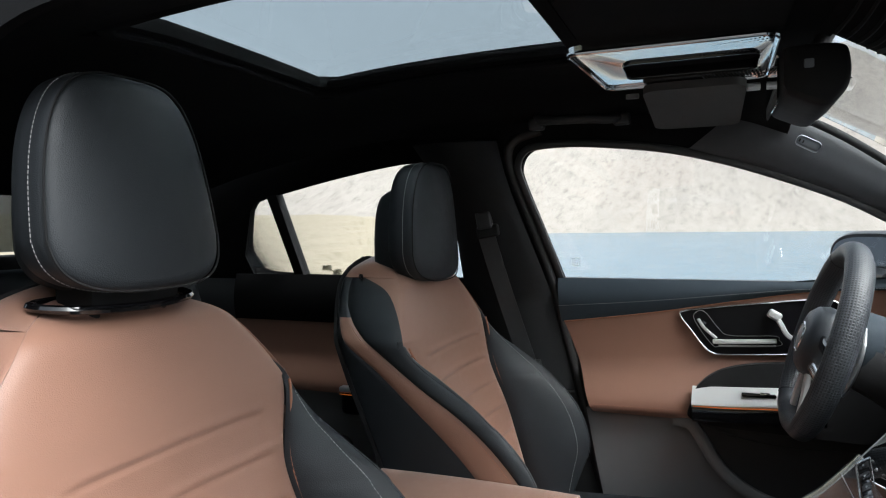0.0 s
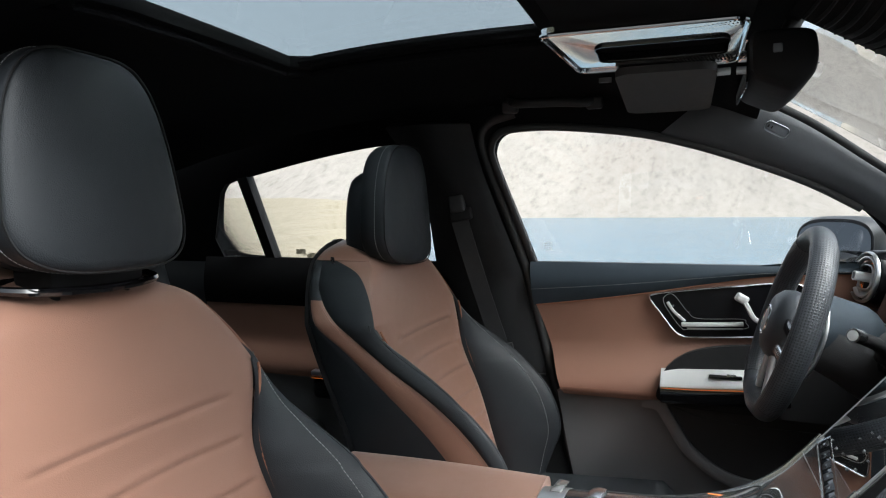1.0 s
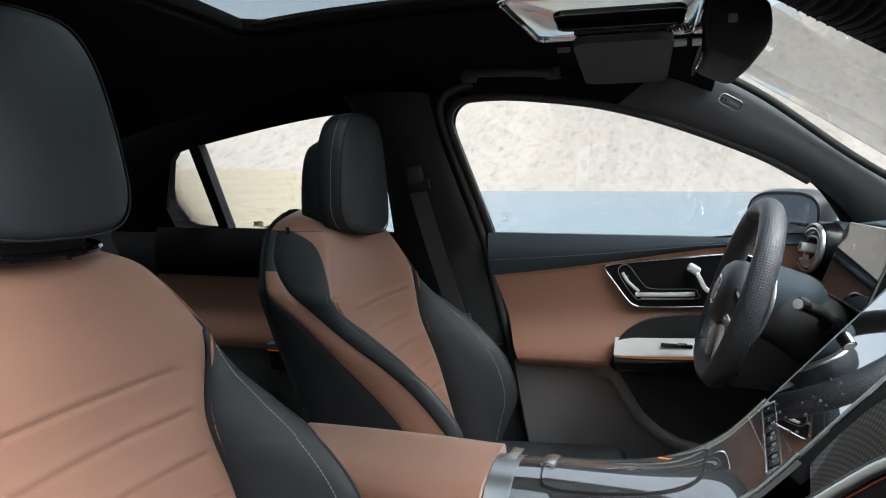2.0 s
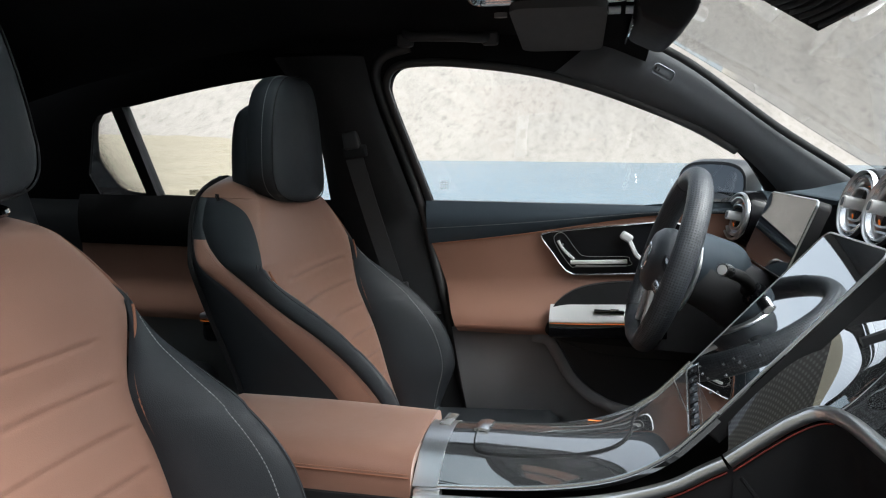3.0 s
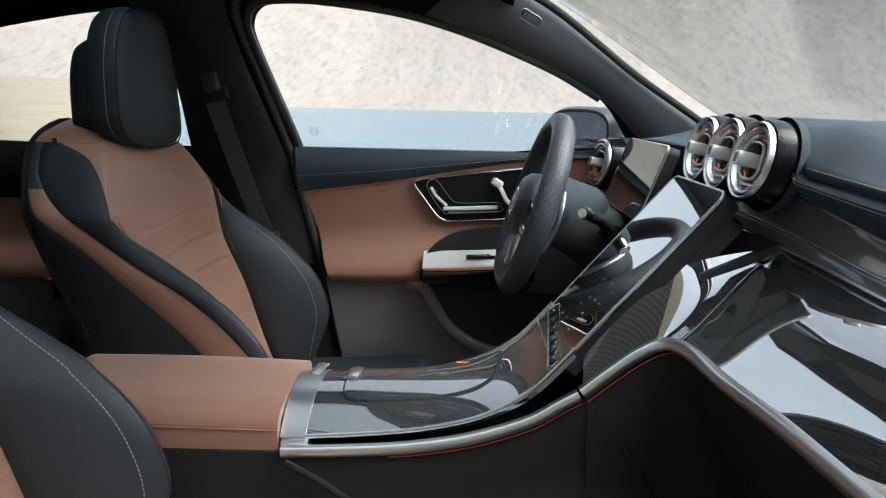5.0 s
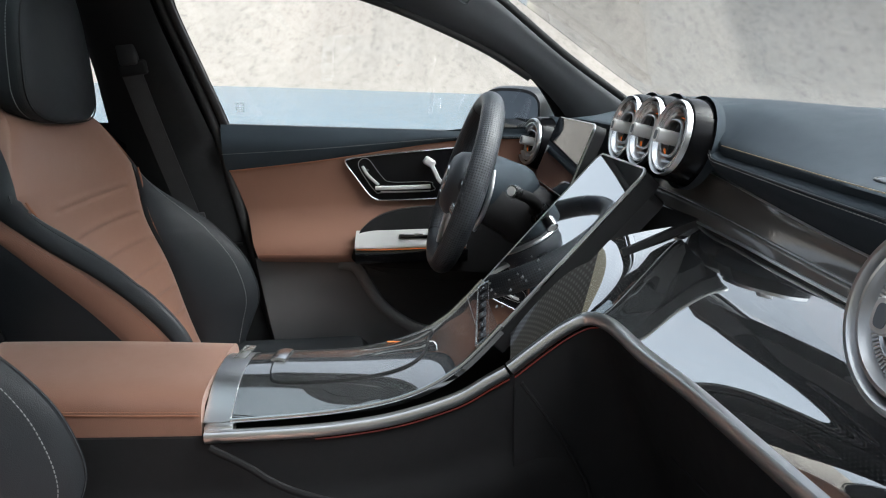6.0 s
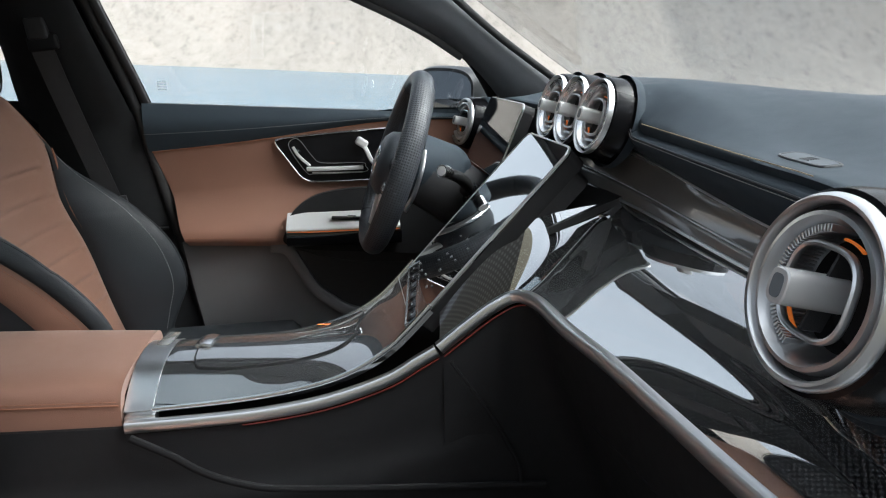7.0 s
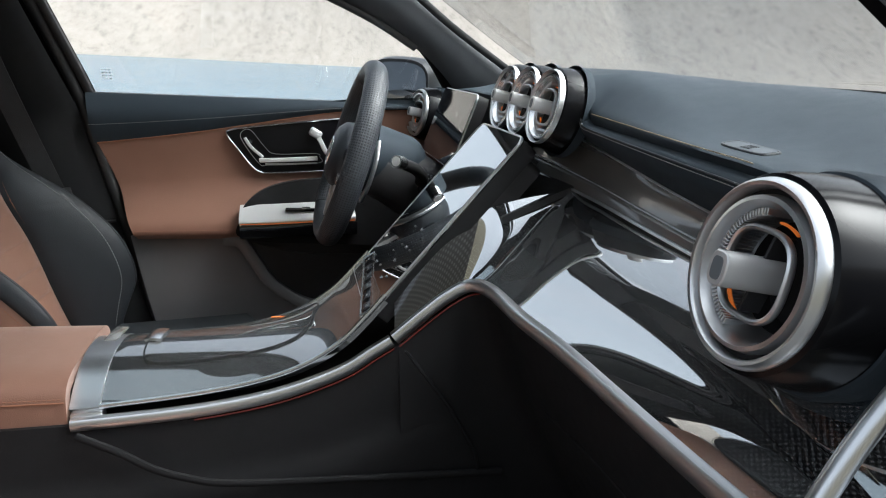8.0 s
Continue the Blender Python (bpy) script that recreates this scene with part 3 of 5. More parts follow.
def seat(xb, yc, far, label, lift=0.0, headlift=0.0, headlean=0.0):
    e = thing("car_seat", label, "car seat", (xb + .25, yc, .34), "front seats")
    z0, z1 = .47, 1.1175

    def at(u, n, z):
        lumbar = .012 * math.exp(-((z - .72) / .12) ** 2)
        round_top = -.05 * smooth01(1.05, 1.1175, z) ** 2 * max(0, 1 if n > -.1 else 0)
        return Vector((xb - .36 * (z - .75) + n + lumbar + round_top, yc + u, z + lift))

    def zz(v):
        return z0 + (z1 - z0) * (1 - (1 - v) ** 1.25)

    # centre insert with sewn flutes
    def insert(u, v):
        z = zz(v)
        wi = section(z)[1][0]
        s = 2 * u - 1
        n = .006 * (1 - s ** 4) - .014 * (1 - s * s) * smooth01(.98, .85, z) - .005 * abs(s) ** 14
        if abs(s * wi) < .172:
            edge = smooth01(.172, .155, abs(s * wi))
            for f in FLUTES:
                d = z - f + .004 * s * s
                n += edge * (-.0028 * math.exp(-(d / .0035) ** 2) + .0014 * math.exp(-((d - .010) / .006) ** 2))
        return at(s * wi, n, z)
    part("backrest_insert", sheet(insert, 40, 190, .02), BROWN, e, "cognac leather insert with sewn flutes", 60)
    for s in (-1, 1):
        def patch(k, bulge, a=0.0, b=1.0, lo=0.0, hi=1.0, wrap=None):
            def f(u, v):
                z = zz(lo + (hi - lo) * v)
                S = section(z)
                p, q = Vector(S[k]), Vector(S[k + 1])
                t = a + (b - a) * u
                if wrap == "over":
                    t = u * WRAP(z)
                elif wrap == "under":
                    t = WRAP(z) + u * (1 - WRAP(z))
                m = p.lerp(q, t)
                d = q - p
                nn = Vector((-d.y, d.x)) if d.length > 1e-9 else Vector((0, 0))
                nn = -nn.normalized() if nn.length > 0 else nn
                m = m - nn * (bulge * min(1, d.length / .05) * max(0, 4 * t * (1 - t)) ** .55 - .002)
                return at(s * m.x, m.y, z)
            return f
        vz = 1 - (1 - (1.085 - z0) / (z1 - z0)) ** .8
        part("side_bolster", sheet(patch(1, .016, a=-.03, hi=1 - (1 - (.962 - z0) / (z1 - z0)) ** .8), 14, 80, s * .012), DARK, e, "anthracite leather side bolster", 60)
        part("bolster_crest", sheet(patch(2, .010, hi=vz, wrap="under"), 10, 80, s * .010), DARK, e, "anthracite leather bolster edge", 60)
        lo_wrap = 1 - (1 - (.93 - z0) / (z1 - z0)) ** .8
        part("shoulder_wrap", sheet(patch(2, .010, lo=lo_wrap, hi=vz, wrap="over"), 8, 40, s * .010), BROWN, e, "cognac leather shoulder", 60)
        part("side_stripe", sheet(patch(3, .006, hi=1 - (1 - (1.005 - z0) / (z1 - z0)) ** .8), 8, 80, s * .010), BROWN, e, "cognac leather stripe", 60)
        part("shoulder_edge", sheet(patch(3, .006, lo=1 - (1 - (1.005 - z0) / (z1 - z0)) ** .8, hi=vz), 6, 20, s * .010), DARK, e, "anthracite leather shoulder edge", 60)
        part("side_panel", sheet(patch(4, .006, hi=vz), 8, 60, s * .010), DARK, e, "anthracite leather side panel", 60)
        part("shoulder_cap", sheet(lambda u, v: Vector(patch(2, .004, lo=vz)(0, v)).lerp(Vector(patch(4, .004, lo=vz)(1, v)), u) + Vector((0, 0, .016 * math.sin(math.pi * u) * smooth01(0, .4, v))), 10, 24, s * .008), BROWN, e, "cognac leather shoulder", 60)
        # seams
        lo, hi = .50, .95
        path = [at(s * (section(z)[1][0] + .0015), .0035 + .004, z) for z in [lo + (hi - lo) * k / 50 for k in range(51)]]
        part("piping", sweep(path, oval(.0022, .0022, 6)), BROWNTHREAD, e, "brown piping")
        path = []
        for k in range(60):
            z = .50 + .43 * k / 59
            S = section(z)
            p = Vector(S[1]).lerp(Vector(S[2]), .80)
            d = Vector(S[2]) - Vector(S[1])
            nn = Vector((d.y, -d.x)).normalized() * -1
            p = p + nn * (.016 * min(1, d.length / .05) * (4 * .8 * .2) ** .55 - .002)
            path.append(at(s * p.x, p.y, z))
        part("bolster_stitching", stitches(path, .0075, .005, .0008), THREAD, e, "pale grey stitching")
        path = []
        for k in range(60):
            z = .52 + .47 * k / 59
            S = section(z)
            p = Vector(S[3]).lerp(Vector(S[4]), .14)
            path.append(at(s * (p.x + .0022), p.y, z))
        part("stripe_stitching", stitches(path, .0065, .0042, .0006), BROWNTHREAD, e, "brown stitching")
    part("back_shell", sheet(lambda u, v: at((2 * u - 1) * section(zz(v))[5][0], -.160 - .012 * math.sin(math.pi * u), zz(v)), 12, 40, .01), BLACK, e, "black rear shell", 60)

    # cushion: wings, middle and base
    def cushion(u, v):
        s, x = 2 * u - 1, xb + .02 + .50 * v
        z = .455 + .03 * v + .035 * smooth01(.62, .95, abs(s)) - .05 * smooth01(.9, 1, v) ** 2 - .10 * smooth01(.93, 1, abs(s))
        return (x, yc + s * .262, z + lift)
    part("cushion_insert", sheet(lambda u, v: cushion(.2 + .6 * u, v), 16, 24, -.05), BROWN, e, "cognac leather cushion", 60)
    part("cushion_wing", sheet(lambda u, v: cushion(.19 * u, v), 10, 24, -.05), DARK, e, "anthracite leather cushion wing", 60)
    part("cushion_wing", sheet(lambda u, v: cushion(.81 + .19 * u, v), 10, 24, -.05), DARK, e, "anthracite leather cushion wing", 60)
    part("seat_base", block((.50, .50, .10), (xb + .26, yc, .395), .03, 3), BLACK, e)
    for s in (-1, 1):
        part("seat_rail", block((.56, .04, .03), (xb + .26, yc + s * .19, .345), .006), PLASTIC, e)

    # headrest
    hx, hz = xb - .085, 1.106 + lift + headlift
    rest = part("headrest", pad(hx, yc, hz, .284, .280, .072, headlean), DARK, e, "anthracite leather headrest pad", 50)
    part("headrest_shell", pad(hx - .068, yc, hz - .004, .215, .226, .075, .01 + headlean, True), DARK, rest, "rear half of the headrest", 50)
    part("piping", pad_edge(hx - .0065, yc, hz, .284, .280, .992, headlean), BLACK, rest)
    part("headrest_stitching", stitches(pad_edge_path(hx - .030, yc, hz, .284, .280, 1.004, headlean), .0062, .0042, .0006), THREAD, rest, "grey stitching")
    for s in (-1, 1):
        part("post", sweep([(hx - .06, yc + s * .055, hz + .02), (hx - .055, yc + s * .055, hz - .07)], oval(.007, .007, 12)), BLACK, e)
    part("headrest_collar", sweep(loop([(hx - .105, yc - .098, hz - .012), (hx - .045, yc - .098, hz - .018), (hx - .025, yc, hz - .022), (hx - .045, yc + .098, hz - .018), (hx - .105, yc + .098, hz - .012)], 40), oval(.007, .006, 8), closed=True), PIANO, e, "gloss black headrest collar")
    part("headrest_neck", block((.07, .15, .05), (hx - .072, yc, hz - .002), .012, 2), BLACK, e)
    return e


def pad_outline(w, h, t):
    """A tombstone outline, t from 0 to 1 round it: (sideways, up)."""
    a = 2 * math.pi * t
    c, s = math.cos(a), math.sin(a)
    if s >= 0:
        k = 2.7
        x, y = math.copysign(abs(c) ** (2 / 4.0), c), abs(s) ** (2 / k)
        return (w / 2 * x * (1 - .10 * y), .24 * h + .76 * h * y)
    k = 3.2
    x, y = math.copysign(abs(c) ** (2 / k), c), -abs(s) ** (2 / k)
    return (w / 2 * x * (1 + .07 * y), .24 * h + .24 * h * y)


def pad(x, yc, z, w, h, depth, lean=0.0, back=False):
    """A headrest cushion: a domed face, a rolled edge and a flat side band."""
    bm = bmesh.new()
    levels = [(.0, .004), (.4, .0028), (.7, .0), (.88, -.003), (.95, -.006), (.985, -.011), (.997, -.016), (1.0, -.024), (1.0, -depth * .6), (.985, -depth * .85), (.94, -depth), (0, -depth - .004)]
    if back:
        levels = [(.0, .0), (.96, .0), (1.0, -.006), (1.0, -.03), (.97, -.052), (.90, -.068), (.75, -.077), (0, -.082)]
    rings, n = [], 72
    for s, d in levels:
        pts = []
        for k in range(n if s else 1):
            a, b = pad_outline(w, h, k / n)
            mid = .46 * h
            yy, up = a * s, mid + (b - mid) * s
            wrap = -.9 * yy * yy
            pts.append(bm.verts.new((x + d + wrap + lean * up - .06 * up + .01, yc + yy, z + up)))
        rings.append(pts)
    for A, B in zip(rings, rings[1:]):
        for k in range(n):
            q = list(dict.fromkeys([A[k % len(A)], A[(k + 1) % len(A)], B[(k + 1) % len(B)], B[k % len(B)]]))
            if len(q) > 2:
                bm.faces.new(q)
    return bm


def pad_edge_path(x, yc, z, w, h, s, lean=0.0):
    out = []
    for k in range(145):
        a, b = pad_outline(w, h, k / 144)
        mid = .46 * h
        yy, up = a * s, mid + (b - mid) * s
        out.append((x - .9 * yy * yy + (lean - .06) * up + .01, yc + yy, z + up))
    return out


def pad_edge(x, yc, z, w, h, s, lean=0.0):
    return sweep(pad_edge_path(x, yc, z, w, h, s, lean)[:-1], oval(.0016, .0016, 6), closed=True, up=(1, 0, 0))


seat(-.40, .46, False, "cognac and anthracite leather passenger seat with headrest", 0.0, .016, -.105)
seat(-.325, 1.275, True, "cognac and anthracite leather driver seat beside the centre console", 0.0, -.035)


# ---- rear bench, behind the front seats ----
def rear_bench():
    e = thing("rear_bench", "dark leather rear bench in shadow", "car seat", (-1.2, CY, .34))
    part("bench_cushion", block((.50, 1.3, .16), (-1.05, CY, .50), .05, 4), DARK, e)
    part("bench_back", block((.14, 1.3, .58), (-1.40, CY, .82), .05, 4, (0, -18, 0)), DARK, e)
    part("bench_base", block((.45, 1.25, .10), (-1.06, CY, .39), .02, 2), BLACK, e)
    for y in (.52, 1.28):
        part("headrest", block((.09, .26, .15), (-1.50, y, 1.145), .04, 4, (0, -12, 0)), DARK, e)


rear_bench()


# ---- driver's door ----
SILL = 1.05


def panel_top(x):
    return along([(-.20, .935), (-.05, .955), (.08, .975), (.25, 1.006), (.40, 1.030), (.60, 1.040), (.80, 1.045)])(x)


def door_front():
    e = thing("front_door", "driver's door panel in cognac leather with black trim", "car door", (.25, 1.62, .36))

    def upper(u, v):
        x = -.205 + 1.0 * u
        z = SILL + (panel_top(x) - SILL) * v
        return (x + .012 * v, 1.626 - .045 * math.sin(math.pi * min(1, v * .62 + .12)) ** .8 + .01 * v, z + .004 * (1 - v))
    part("upper_trim", sheet(upper, 40, 12, -.03), DASHSKIN, e, "anthracite upper door trim", 60)
    part("upper_stitching", stitches([Vector(upper(k / 80, .62)) + Vector((0, -.002, 0)) for k in range(81)], .006, .004, .0006), THREAD, e)

    def brown(u, v):
        x = -.187 + .93 * u + .085 * v * (1 - u)
        zt, zb = panel_top(x), .706
        z = zt + (zb - zt) * v
        y = 1.602 + .008 * math.sin(math.pi * v * 1.4) - .060 * smooth01(.45, .86, v) + .022 * smooth01(.93, 1.0, v)
        return (x, y, z)
    part("leather_panel", sheet(brown, 40, 40, -.03), BROWN, e, "cognac leather door panel", 60)
    part("panel_piping", sweep([Vector(brown(k / 40, .005)) + Vector((0, -.002, 0)) for k in range(41)], oval(.002, .002, 6)), BROWNTHREAD, e)
    part("armrest_stitching", stitches([Vector(brown(.01 + .36 * k / 50, .90)) + Vector((0, -.0015, 0)) for k in range(51)], .006, .004, .0006), BROWNTHREAD, e)

    # control pod with chrome rim
    pod = [(.113, .966), (.128, .977), (.16, .983), (.26, .996), (.40, 1.012), (.455, 1.012), (.470, 1.000), (.468, .975), (.455, .93), (.44, .895), (.42, .884), (.34, .876), (.22, .869), (.192, .872), (.172, .886), (.14, .928)]
    ring = [(p.x, p.y) for p in loop([(a, b, 0) for a, b in pod], 80)]
    p1 = part("control_pod", plate(ring, [], lambda a, b, d: (a, 1.597 + d, b), .02), DRUM, e, "gloss black control pod")
    part("pod_rim", sweep([(a, 1.596, b) for a, b in ring], oval(.0026, .0034, 8), closed=True, up=(0, 1, 0)), BRIGHT, p1, "chrome rim")
    part("door_release", sweep(cr([(.335, 1.590, .972), (.345, 1.575, .952), (.362, 1.570, .925), (.40, 1.572, .913), (.44, 1.578, .912)], 20), oval(.0060, .0080, 12, 3), up=(0, 1, 0)), SILVER, p1, "chrome door release lever")
    part("release_tip", block((.032, .018, .022), (.331, 1.583, .974), .006, 3, (0, 30, 0)), SILVER, p1)
    # seat switches: a small side view of a seat
    part("seat_switch_cushion", sweep(cr([(.192, 1.588, .902), (.23, 1.584, .904), (.30, 1.584, .908), (.335, 1.588, .910)], 16), oval(.0055, .0070, 12, 4), up=(0, 1, 0)), SILVER, p1, "chrome seat switch")
    part("seat_switch_back", sweep(cr([(.157, 1.590, .958), (.172, 1.588, .935), (.20, 1.588, .910)], 10), oval(.004, .0022, 8), up=(0, 1, 0)), SILVER, p1, "chrome seat switch")
    part("switch_edge", sweep([(.205, 1.593, .892), (.27, 1.592, .894), (.335, 1.593, .897)], oval(.002, .0015, 6), up=(0, 1, 0)), CHROME, p1)
    for (x, z) in ((.170, .948), (.181, .926)):
        part("memory_key", block((.013, .006, .011), (x, 1.593, z), .002, 2, (0, 35, 0)), PIANO, p1)
        part("key_mark", block((.005, .002, .005), (x, 1.5895, z), .0005, 1), PLATE, p1)

    frame_line = loop([(.150, .972, 0), (.172, .976, 0), (.205, .935, 0), (.232, .918, 0), (.330, .921, 0), (.342, .912, 0), (.338, .897, 0), (.215, .889, 0), (.190, .893, 0), (.150, .950, 0)], 60)
    part("switch_frame", sweep([(p.x, 1.5955, p.y) for p in frame_line], oval(.0006, .0010, 6), closed=True, up=(0, 1, 0)), CHROME, p1, "fine chrome outline")
    # armrest scoop, pull bar and light guide
    scoop = [(.146, .715), (.142, .76), (.150, .790), (.185, .825), (.235, .848), (.32, .862), (.46, .868), (.74, .868), (.78, .80), (.74, .70), (.30, .70)]
    ring = [(p.x, p.y) for p in loop([(a, b, 0) for a, b in scoop], 70)]
    sc = part("armrest_scoop", plate(ring, [], lambda a, b, d: (a, 1.526 + d + .022 * smooth01(.775, .885, b), b), .02), BLACK, e, "black armrest recess")
    bar = sweep(cr([(.145, 1.522, .772), (.22, 1.516, .776), (.32, 1.514, .782), (.38, 1.516, .784), (.425, 1.520, .785)], 24), oval(.030, .012, 16, 6), up=(0, -.62, .78))
    part("pull_bar", bar, SILVER, sc, "chrome pull bar")
    part("light_guide", sweep(cr([(.147, 1.496, .757), (.22, 1.489, .760), (.32, 1.487, .766), (.38, 1.489, .768), (.425, 1.493, .769)], 20), oval(.0008, .0009, 6)), ORANGE, sc, "thin amber light line")
    part("bar_underside", sweep(cr([(.147, 1.523, .737), (.22, 1.517, .740), (.32, 1.515, .746), (.38, 1.517, .748), (.43, 1.52, .749)], 20), oval(.028, .021, 12, 4)), PIANO, sc)
    part("window_switch", block((.075, .018, .008), (.292, 1.508, .7925), .003, 2), PIANO, sc, "black window switch")
    part("switch_key", block((.022, .010, .006), (.305, 1.504, .797), .002, 2), BRIGHT, sc)

    # lower panel, map pocket and its lip
    def lower(u, v):
        x = -.125 + .80 * u + .07 * v * (1 - u)
        return (x, 1.585 - .012 * math.sin(math.pi * v) + .015 * v, .706 - .36 * v)
    part("lower_panel", sheet(lower, 24, 16, -.02), GREYPLASTIC, e, "dark grey grained lower door panel", 60)
    lip = cr([(.10, 1.566, .702), (.142, 1.562, .694), (.175, 1.56, .645), (.215, 1.558, .585), (.29, 1.556, .532), (.37, 1.556, .512), (.50, 1.558, .505), (.66, 1.56, .50)], 40)
    part("pocket_lip", sweep(lip, oval(.016, .012, 12, 3), up=(0, 1, 0)), GREYPLASTIC, e)
    well = [(p.x, p.z) for p in lip[6:]] + [(.66, .705), (.16, .705)]
    part("map_pocket", plate(well, [], lambda a, b, d: (a, 1.562 + d, b), .012), PLASTIC, e, "black recessed map pocket")
    part("speaker_seam", sweep(cr([(.16, 1.558, .70), (.24, 1.556, .675), (.34, 1.556, .662), (.5, 1.557, .66)], 16), oval(.002, .002, 6)), PLASTIC, e)
    # window channel and seal at the sill
    part("sill_seal", sweep([(-.195, 1.628, 1.049), (.2, 1.628, 1.049), (.70, 1.628, 1.049)], oval(.010, .006, 8)), RUBBER, e)
    frame = [(a, side_y(b) - .004, b) for a, b in outline(FRONT_WINDOW[:13], 60)]
    part("window_seal", sweep([(a - .010, b - .002, c + .006) for a, b, c in frame], oval(.010, .010, 10, 3), up=(0, 1, 0)), RUBBER, e, "black rubber window seal")
    P = cr([(-.03, 1.598, .36), (-.085, 1.600, .50), (-.115, 1.604, .62), (-.150, 1.61, .77), (-.195, 1.615, .94), (-.222, 1.618, 1.04), (-.262, 1.575, 1.18), (-.305, 1.525, 1.32), (-.315, 1.502, 1.385), (-.29, 1.490, 1.425), (-.22, 1.482, 1.445)], 60)
    part("door_seal", sweep(P, oval(.013, .011, 10), up=(0, 1, 0)), RUBBER, e, "black rubber door seal")


def door_rear():
    e = thing("rear_door", "rear door panel in shaded cognac leather and black", "car door", (-.85, 1.62, .36))
    part("upper_trim", sheet(lambda u, v: (-1.30 + .86 * u, 1.622 - .03 * math.sin(math.pi * (.15 + .6 * v)), 1.05 - .15 * v), 20, 8, -.03), LINER, e, "black upper door trim", 60)
    part("leather_panel", sheet(lambda u, v: (-1.30 + .86 * u, 1.605 - .05 * smooth01(.5, .9, v), .90 - .21 * v), 20, 16, -.03), BROWN, e, "cognac leather panel", 60)
    part("lower_panel", sheet(lambda u, v: (-1.30 + .86 * u, 1.59 + .01 * v, .69 - .33 * v), 12, 8, -.02), GREYPLASTIC, e, "dark grey lower panel", 60)
    part("pocket_lip", sweep(cr([(-.80, 1.565, .66), (-.76, 1.563, .62), (-.70, 1.56, .55), (-.60, 1.56, .50), (-.48, 1.56, .49)], 20), oval(.016, .012, 12), up=(0, 1, 0)), GREYPLASTIC, e)
    part("armrest_scoop", block((.30, .05, .09), (-.71, 1.552, .675), .02, 3), PIANO, e)
    part("pull_bar", block((.28, .03, .018), (-.715, 1.530, .712), .006, 3), CHROME, e, "chrome pull bar")
    part("light_guide", sweep([(-.855, 1.521, .697), (-.72, 1.516, .697), (-.58, 1.521, .697)], oval(.0012, .0012, 6)), ORANGE, e, "thin amber light line")
    part("window_divider", plate([(-1.043, 1.046), (-1.077, 1.046), (-1.111, 1.30), (-1.074, 1.305)], [], lambda a, b, d: (a, side_y(b) - .008 + d, b), .03), BLACK, e)


door_front()
door_rear()


# ---- pillar trim and seat belt ----
def pillar_and_belt():
    e = thing("b_pillar_trim", "black grained trim of the middle pillar", "pillar trim", (-.33, 1.58, .36))

    def trim(u, v):
        z = .36 + 1.06 * v
        back = along([(.36, -.42), (.70, -.42), (.95, -.47), (1.06, -.478), (1.2, -.482), (1.3, -.505), (1.42, -.57)])(z)
        front = along([(.36, -.045), (.60, -.105), (.77, -.155), (.94, -.205), (1.04, -.232), (1.18, -.275), (1.32, -.315), (1.42, -.33)])(z)
        y = 1.612 if z < 1.0 else 1.612 - .38 * (z - 1.0)
        y = y - .030 * math.sin(math.pi * u) ** .7
        return (back + (front - back) * u, y, z)
    part("trim_panel", sheet(trim, 14, 40, .03), BLACK, e, "", 60)
    part("trim_step", sweep([trim(.05 + .9 * k / 12, .36) for k in range(13)], oval(.004, .004, 8)), PLASTIC, e)
    b = thing("seat_belt", "dark grey seat belt on the middle pillar", "seat belt", (-.33, 1.5, .80))
    P = cr([(-.378, 1.505, 1.175), (-.357, 1.53, 1.08), (-.322, 1.555, .95), (-.284, 1.562, .835), (-.271, 1.565, .79)], 20)
    part("webbing", sweep(P, [(.0008, -.024), (-.0008, -.024), (-.0008, .024), (.0008, .024)], up=(1, 0, .25)), BELT, b)
    part("guide_loop", block((.065, .016, .034), (-.373, 1.503, 1.185), .007, 3, (0, -10, 0)), BLACK, b)
    part("guide_cover", block((.045, .02, .05), (-.382, 1.500, 1.215), .008, 3, (0, -10, 0)), PLASTIC, b)
    part("latch_plate", block((.062, .010, .030), (-.270, 1.555, .815), .004, 2, (0, -12, 0)), PLASTIC, b)
    part("latch_tongue", block((.030, .004, .016), (-.270, 1.555, .793), .0015, 1, (0, -12, 0)), CHROME, b)
    h = thing("coat_hook", "small black coat hook on the pillar", "hook", (-.505, 1.545, 1.28))
    part("hook", sweep(cr([(-.515, 1.54, 1.30), (-.507, 1.53, 1.278), (-.497, 1.525, 1.275), (-.490, 1.528, 1.285)], 10), oval(.004, .004, 8)), BLACK, h)


pillar_and_belt()


# ---- centre console ----
EDGE = along([(-.05, .662), (0, .665), (.131, .677), (.219, .692), (.287, .714), (.345, .751), (.385, .793), (.423, .839)])
CROWN = along([(-.05, .046), (.05, .042), (.18, .030), (.28, .014), (.35, .002), (.42, .0)])
STRIP = [(-.030, .766, .648), (.089, .766, .655), (.176, .766, .664), (.262, .766, .681), (.346, .766, .711), (.394, .766, .741), (.420, .766, .757)]
DASH_LOW = [(.424, .767, .760), (.464, .768, .794), (.502, .766, .825), (.534, .758, .844), (.554, .715, .850), (.563, .605, .851), (.574, .496, .856), (.582, .375, .859), (.584, .250, .867), (.584, .077, .884)]
DASH_UP = [(.425, .786, .812), (.466, .788, .872), (.512, .790, .925), (.585, .790, .962), (.690, .775, .984), (.698, .675, .982), (.692, .546, .981), (.681, .375, .9825), (.673, .221, .984), (.662, .050, .984)]



def top_z(x, s):
    return EDGE(x) + CROWN(x) * (1 - abs(s) ** 2.4)


